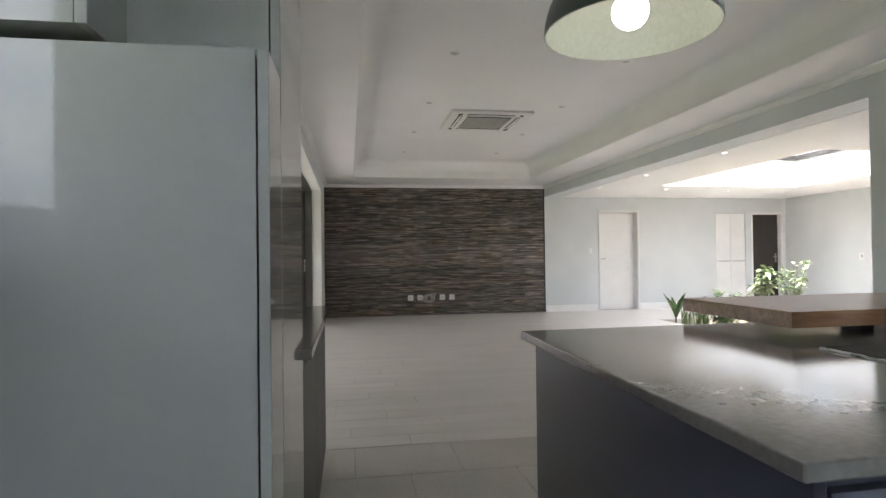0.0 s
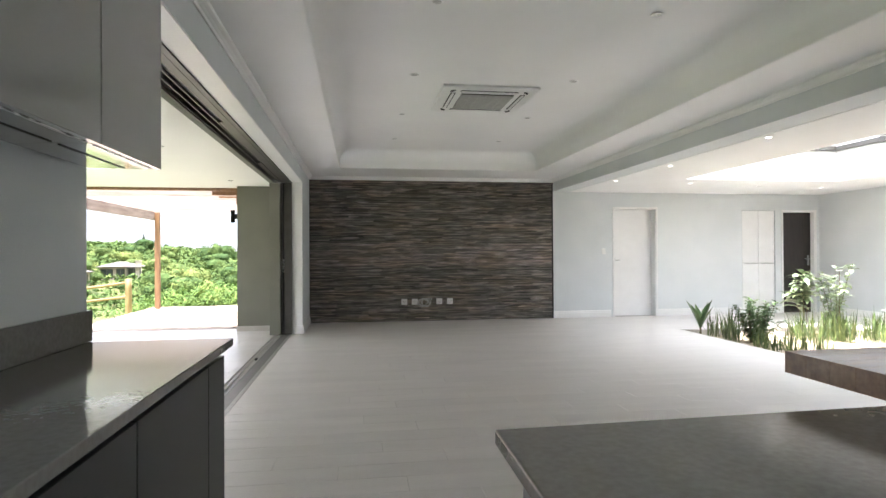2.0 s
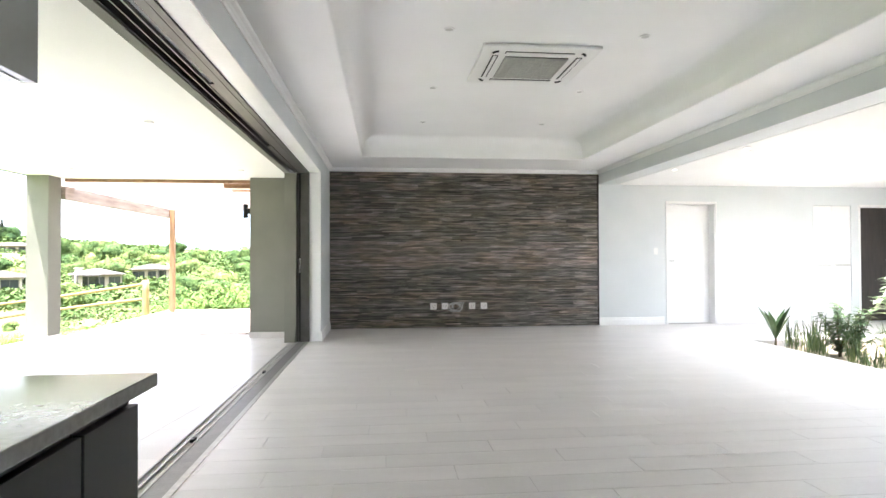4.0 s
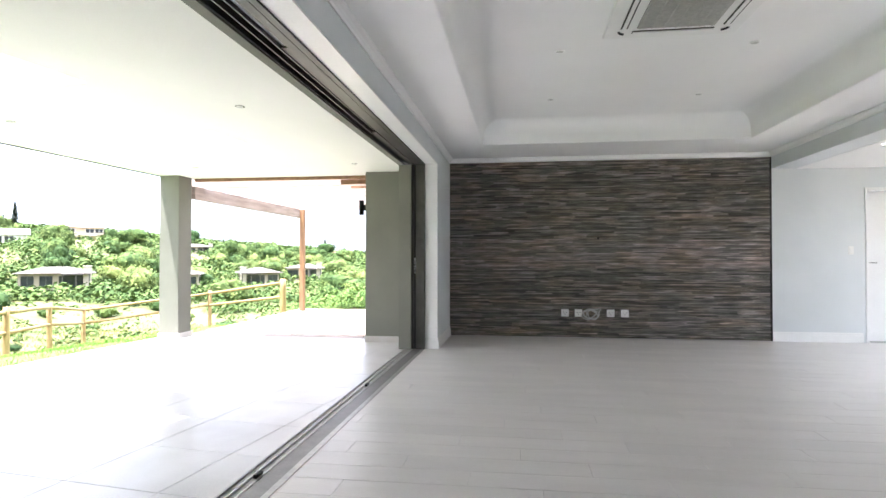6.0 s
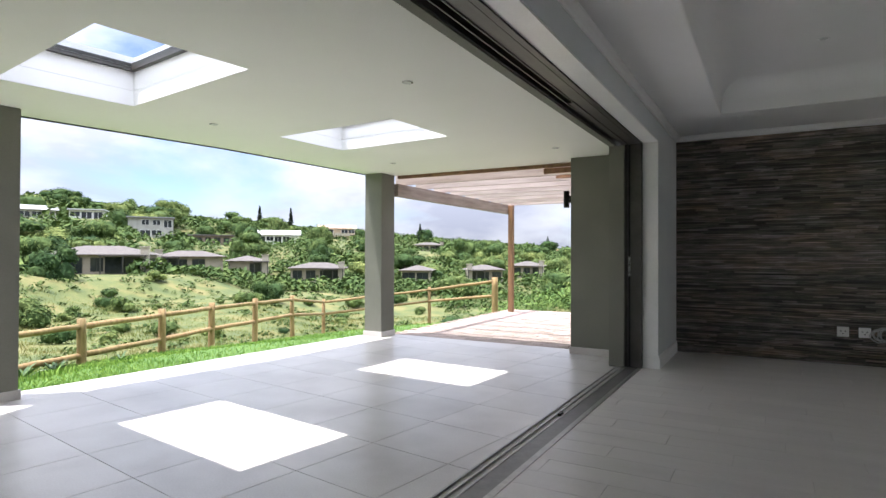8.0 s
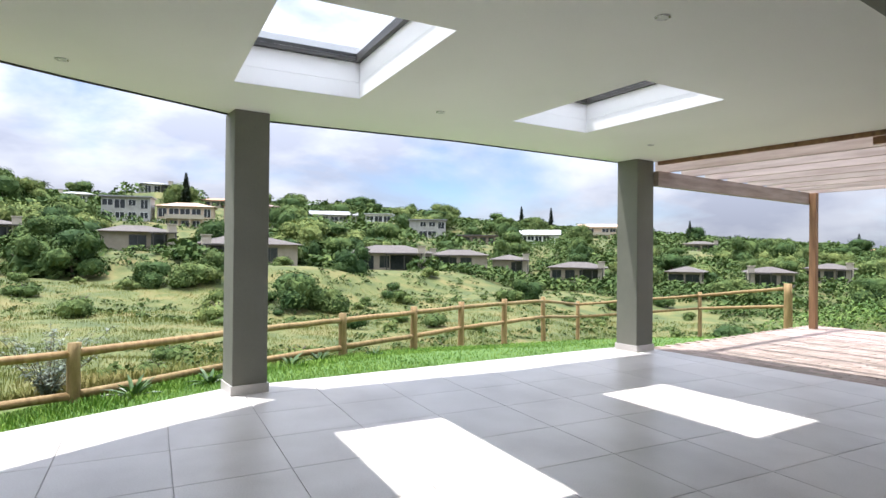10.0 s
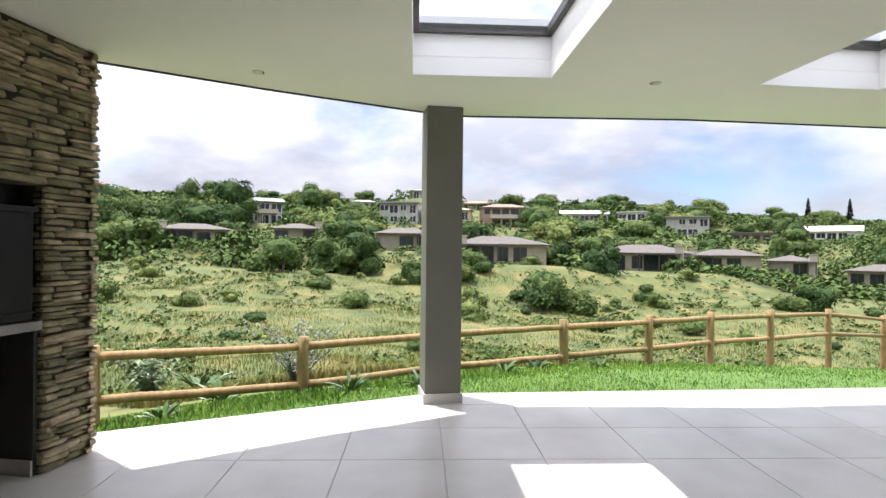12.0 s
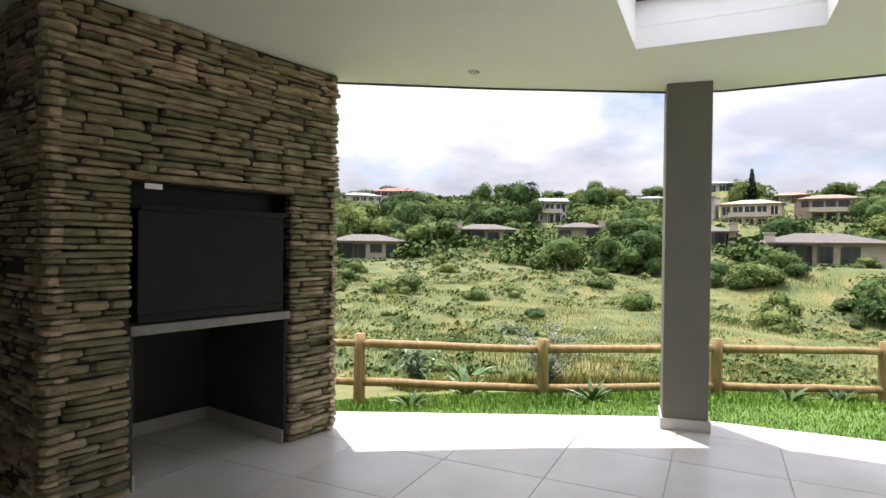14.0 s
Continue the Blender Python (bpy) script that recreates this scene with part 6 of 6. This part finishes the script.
def blades(name, place, n, h0, h1, w, seed, mat, label):
    """Single grass blades, each a bent strip of two faces."""
    r = random.Random(seed)
    verts, faces = [], []
    for _ in range(n):
        spot = place(r)
        if spot is None:
            continue
        x, y, k = spot
        z = ground_z(x, y) - 0.01
        a, lean, h = r.uniform(0, 6.283), r.uniform(0.05, 0.6), r.uniform(h0, h1) * k
        dx, dy = math.cos(a), math.sin(a)
        ww = w * k * r.uniform(0.7, 1.3)
        b = len(verts)
        verts += [(x - dy * ww, y + dx * ww, z), (x + dy * ww, y - dx * ww, z),
                  (x - dy * ww * 0.7 + dx * lean * h * 0.4, y + dx * ww * 0.7 + dy * lean * h * 0.4, z + h * 0.6),
                  (x + dy * ww * 0.7 + dx * lean * h * 0.4, y - dx * ww * 0.7 + dy * lean * h * 0.4, z + h * 0.6),
                  (x + dx * lean * h, y + dy * lean * h, z + h)]
        faces += [(b, b + 1, b + 3, b + 2), (b + 2, b + 3, b + 4)]
    me = bpy.data.meshes.new(name)
    me.from_pydata(verts, [], faces)
    me.materials.append(mat)
    return tagged(new(name, me), label, "grass", kind="stuff")


def edge_x(y):
    pts = [(-3.0, -9.4)] + EDGE + [(-3.86, 3.9)]
    for (xa, ya), (xb, yb) in zip(pts, pts[1:]):
        if ya <= y <= yb and yb > ya:
            return xa + (xb - xa) * (y - ya) / (yb - ya)
    return -3.0


def fence_x(y):
    for (xa, ya, _), (xb, yb, _) in zip(FENCE[:10], FENCE[1:10]):
        if ya <= y <= yb:
            return xa + (xb - xa) * (y - ya) / (yb - ya)
    return -11.6 if y > 0 else -4.7


def lawn_spot(r):
    y = r.uniform(-9.4, 7.0) if r.random() < 0.8 else r.uniform(-9.0, -3)
    e = edge_x(y) if y < 3.9 else -0.9
    x = r.uniform(fence_x(y) - 0.8, e - 0.01)
    if y >= -0.5 and y < 4.02 and x > -3.88:
        return None
    near = max(0.0, 1.0 - abs(x - fence_x(y)) / 0.8)
    return x, y, 0.8 + 0.9 * near


blades("lawn_grass", lawn_spot, 100000, 0.02, 0.06, 0.005, 5, M_LAWN, "fresh green lawn grass beside the terrace")


def strap_spot(r):
    y = r.uniform(-9.3, -2.6)
    x = fence_x(y) + r.gauss(0.12, 0.3)
    if x > edge_x(y) - 0.12 or noise.noise(Vector((x * 1.3, y * 1.3, 9))) < -0.15:
        return None
    return x, y, 1.0


blades("strap_leaves", strap_spot, 2600, 0.05, 0.12, 0.008, 8, M_LAWN, "lush strap-leaved plants along the fence")


def meadow_spot(r):
    phi, d = r.uniform(-36, 66), 7 + 60 * r.random() ** 1.5
    x, y, z = at_polar(phi, d)
    if x > fence_x(y) - 0.3 and y < 8:
        return None
    return x, y, (0.7 + d * 0.014) * (0.75 + 0.6 * noise.noise(Vector((x * 0.25, y * 0.25, 5))))


blades("meadow_grass", meadow_spot, 170000, 0.08, 0.26, 0.014, 6, M_DRY, "rough green and straw-coloured meadow grass")


def hedge_mesh():
    r = random.Random(15)
    bm = bmesh.new()
    for _ in range(4200):
        t = r.random()
        x, y = -6.6 + 6.2 * t + r.uniform(-0.4, 0.4), 9.2 - 1.2 * t + r.uniform(-1.3, 1.3)
        a = r.uniform(0, 6.283)
        h = r.uniform(0.05, 0.75) * (0.8 + 0.4 * noise.noise(Vector((x, y, 1))))
        add_leaf(bm, (x, y, ground_z(x, y) + h), (math.cos(a), math.sin(a), r.uniform(0.2, 1.2)), r.uniform(0.12, 0.27), r.uniform(0.03, 0.055), r.uniform(0.2, 0.6), 0.15)
    return bm


tagged(finish("hedge", hedge_mesh(), M_REED), "bright green leafy canes growing behind the brick paving", "hedge", kind="stuff")


def aloe(x, y, s, seed):
    ob = thing("aloe", "spiky green aloe growing along the fence", "plant", (x, y, ground_z(x, y)), "aloes along the fence")
    r = random.Random(seed)
    bm = bmesh.new()
    for k in range(17):
        a = k * 2.4 + r.uniform(-.2, .2)
        add_leaf(bm, (x, y, ground_z(x, y) - 0.02), (math.cos(a), math.sin(a), r.uniform(0.4, 1.6)), s * r.uniform(0.7, 1.1), s * 0.13, 0.25, 0.35)
    part("leaves", bm, M_LEAF, ob)
    return ob


for i, (x, y, s) in enumerate(((-5.05, -7.5, 0.30), (-5.5, -5.9, 0.34), (-6.3, -4.1, 0.32), (-6.6, -3.6, 0.30), (-6.75, -2.7, 0.28), (-5.6, -5.2, 0.3), (-9.5, -8.2, 0.75), (-5.9, -7.2, 0.45))):
    aloe(x, y, s, 300 + i)

M_SILVER = surf("silvery_shrub_leaf", (0.09, 0.12, 0.075), (0.19, 0.22, 0.16), 3, 0.6, bump=0.0, island=0.35)
leafy_plant("silver_shrub", -7.3, -6.55, ground_z(-7.3, -6.55), 26, 0.85, 40, 0.10, 0.03, M_SILVER, "silvery grey-green shrub beyond the fence", "shrub", 55, 0.2, 0.75)
leafy_plant("dark_shrub", -7.4, -8.3, ground_z(-7.4, -8.3), 20, 0.75, 34, 0.12, 0.05, M_LEAF, "dark green shrub beyond the fence", "shrub", 56, 0.2, 0.5)

# ---- floor pieces, last ----


def slab_mesh(name, w, l, t, mat, ease=0.0015):
    bm = bmesh.new()
    lo = [(-w / 2, -l / 2), (w / 2, -l / 2), (w / 2, l / 2), (-w / 2, l / 2)]
    rings = [[bm.verts.new((x, y, -t)) for x, y in lo], [bm.verts.new((x, y, -ease)) for x, y in lo],
             [bm.verts.new((x * (1 - 2 * ease / w), y * (1 - 2 * ease / l), 0)) for x, y in lo]]
    for a, b in zip(rings, rings[1:]):
        for i in range(4):
            bm.faces.new((a[i], a[(i + 1) % 4], b[(i + 1) % 4], b[i]))
    bm.faces.new(rings[2])
    me = bpy.data.meshes.new(name)
    bm.to_mesh(me)
    bm.free()
    me.materials.append(mat)
    return me


def piece(name, me, parent, m):
    o = bpy.data.objects.new(name, me)
    scene.collection.objects.link(o)
    o.parent = parent
    o.matrix_basis = m
    return o


def clip_cell(poly, outline):
    """Clip a convex cell by a convex outline given counter-clockwise."""
    out = poly
    for i in range(len(outline)):
        (ax, ay), (bx, by) = outline[i], outline[(i + 1) % len(outline)]
        src, out = out, []
        for k in range(len(src)):
            p, q = src[k], src[(k + 1) % len(src)]
            sp = (bx - ax) * (p[1] - ay) - (by - ay) * (p[0] - ax)
            sq = (bx - ax) * (q[1] - ay) - (by - ay) * (q[0] - ax)
            if sp >= 0:
                out.append(p)
            if sp * sq < 0:
                u = sp / (sp - sq)
                out.append((p[0] + (q[0] - p[0]) * u, p[1] + (q[1] - p[1]) * u))
        if len(out) < 3:
            return []
    return out


def cut_piece(name, poly, parent, mat, top=0.0, t=0.006):
    bm = bmesh.new()
    prism(bm, poly, top - t, top)
    bmesh.ops.recalc_face_normals(bm, faces=bm.faces)
    o = finish(name, bm, mat)
    o.parent = parent
    return o


# terrace: square porcelain tiles turned a little against the house
ft = bpy.data.objects["floor_terrace"]
TT, TURN = 0.572, -7.8
cu, su = math.cos(radians(TURN)), math.sin(radians(TURN))
whole = slab_mesh("tile", TT - 0.004, TT - 0.004, 0.006, M_TILE)
convex = [(-0.406, -9.09), (-0.406, -0.5), (-4.05, -0.5), (-4.42, -5.0), (-4.42, -5.36), (-3.62, -7.95), (-3.2, -9.09)]
for i in range(-14, 15):
    for j in range(-14, 15):
        ox, oy = -2.97 + TT * (i * cu - j * su), -5.43 + TT * (i * su + j * cu)
        h = TT / 2 - 0.002
        cell = [(ox + TT / 2 * cu - TT / 2 * su + a * cu - b * su, oy + TT / 2 * su + TT / 2 * cu + a * su + b * cu) for a, b in ((-h, -h), (h, -h), (h, h), (-h, h))]
        c = clip_cell(cell, convex)
        if len(c) < 3:
            continue
        area = abs(sum(c[k][0] * c[(k + 1) % len(c)][1] - c[(k + 1) % len(c)][0] * c[k][1] for k in range(len(c)))) / 2
        if area > (2 * h) ** 2 * 0.999:
            mid = (sum(p[0] for p in cell) / 4, sum(p[1] for p in cell) / 4)
            piece("tile", whole, ft, pose(mid[0], mid[1], 0, 0, 0, TURN))
        elif area > 0.002:
            cut_piece("tile", c, ft, M_TILE)

# living room: wood-look boards across the room
fl = bpy.data.objects["floor_living"]
rnd = random.Random(8)
PL, PW = 1.0, 0.2
board = slab_mesh("floor_board", PL - 0.002, PW - 0.002, 0.006, M_PLANK, 0.0008)
near_room = (-0.170, -7.66, 4.40, 0.0)
joined = bmesh.new()
y = -7.66 + 0.001
row = 0
while y < -0.001:
    w = min(PW, 0.0 - y)
    x = -0.170 - ((row * 0.37) % 1.0) * PL
    while x < 9.94:
        x0, x1 = max(x, -0.170), min(x + PL, 9.948)
        if x1 - x0 > 0.01:
            spans = [(x0, x1)]
            if -5.4 < y + w / 2 < -1.9:
                spans = [(a, b) for a, b in ((x0, min(x1, 5.799)), (max(x0, 8.451), x1)) if b - a > 0.01]
            for a, b in spans:
                if a >= -0.17 and b <= 3.9 and b - a > PL - 0.01 and w > PW - 0.005:
                    piece("floor_board", board, fl, pose((a + b) / 2, y + w / 2, 0))
                elif b < 4.4:
                    cut_piece("floor_board", [(a + .001, y + .001), (b - .001, y + .001), (b - .001, y + w - .001), (a + .001, y + w - .001)], fl, M_PLANK)
                else:
                    prism(joined, [(a + .001, y + .001), (b - .001, y + .001), (b - .001, y + w - .001), (a + .001, y + w - .001)], -0.006, 0.0)
        x += PL
    y += w
    row += 1
o = finish("floor_boards", joined, M_PLANK)
o.parent = fl
o["kind"] = "stuff"

# kitchen: larger porcelain tiles
ktile = slab_mesh("floor_tile", 0.576, 0.476, 0.006, M_KTILE)
for i in range(-2, 18):
    for j in range(14):
        x0, y1 = 0.48 + (i) * 0.58 + (0.0 if j % 2 == 0 else 0.29), -7.664 - j * 0.48
        a, b = max(x0, -0.19), min(x0 + 0.58, 9.94)
        lo = max(y1 - 0.48, -13.99)
        if b - a < 0.02 or y1 - lo < 0.02:
            continue
        if b - a > 0.579 and y1 - lo > 0.479:
            piece("floor_tile", ktile, fl, pose((a + b) / 2, (y1 + lo) / 2, 0))
        else:
            cut_piece("floor_tile", [(a + .002, lo + .002), (b - .002, lo + .002), (b - .002, y1 - .002), (a + .002, y1 - .002)], fl, M_KTILE)

# paving under the pergola
M_SAND = surf("paving_joint_sand", (0.22, 0.17, 0.13), (0.30, 0.24, 0.19), 9, 0.95, bump=0.4)
pave = structure("pavement", boxes((-3.88, -1.04, -0.5, 4.0, -0.2, -0.022)), M_SAND, "pinkish brown clay brick paving under the pergola", "paving")
brick = slab_mesh("brick", 0.214, 0.104, 0.02, M_PAVER, 0.003)
k, rest = 0, bmesh.new()
rnd = random.Random(2)
for j in range(41):
    for i in range(14):
        x = -3.88 + 0.11 + i * 0.22 + (0.11 if j % 2 else 0.0)
        y = -0.5 + 0.055 + j * 0.11
        if x > -1.15:
            continue
        z = -0.010 + rnd.uniform(-0.002, 0.002)
        if k < 300:
            piece("brick", brick, pave, pose(x, y, z, 0, 0, rnd.uniform(-0.5, 0.5)))
            k += 1
        else:
            add_box(rest, x - 0.107, x + 0.107, y - 0.052, y + 0.052, z - 0.02, z)
o = finish("bricks", rest, M_PAVER)
o.parent = pave
o["kind"] = "stuff"
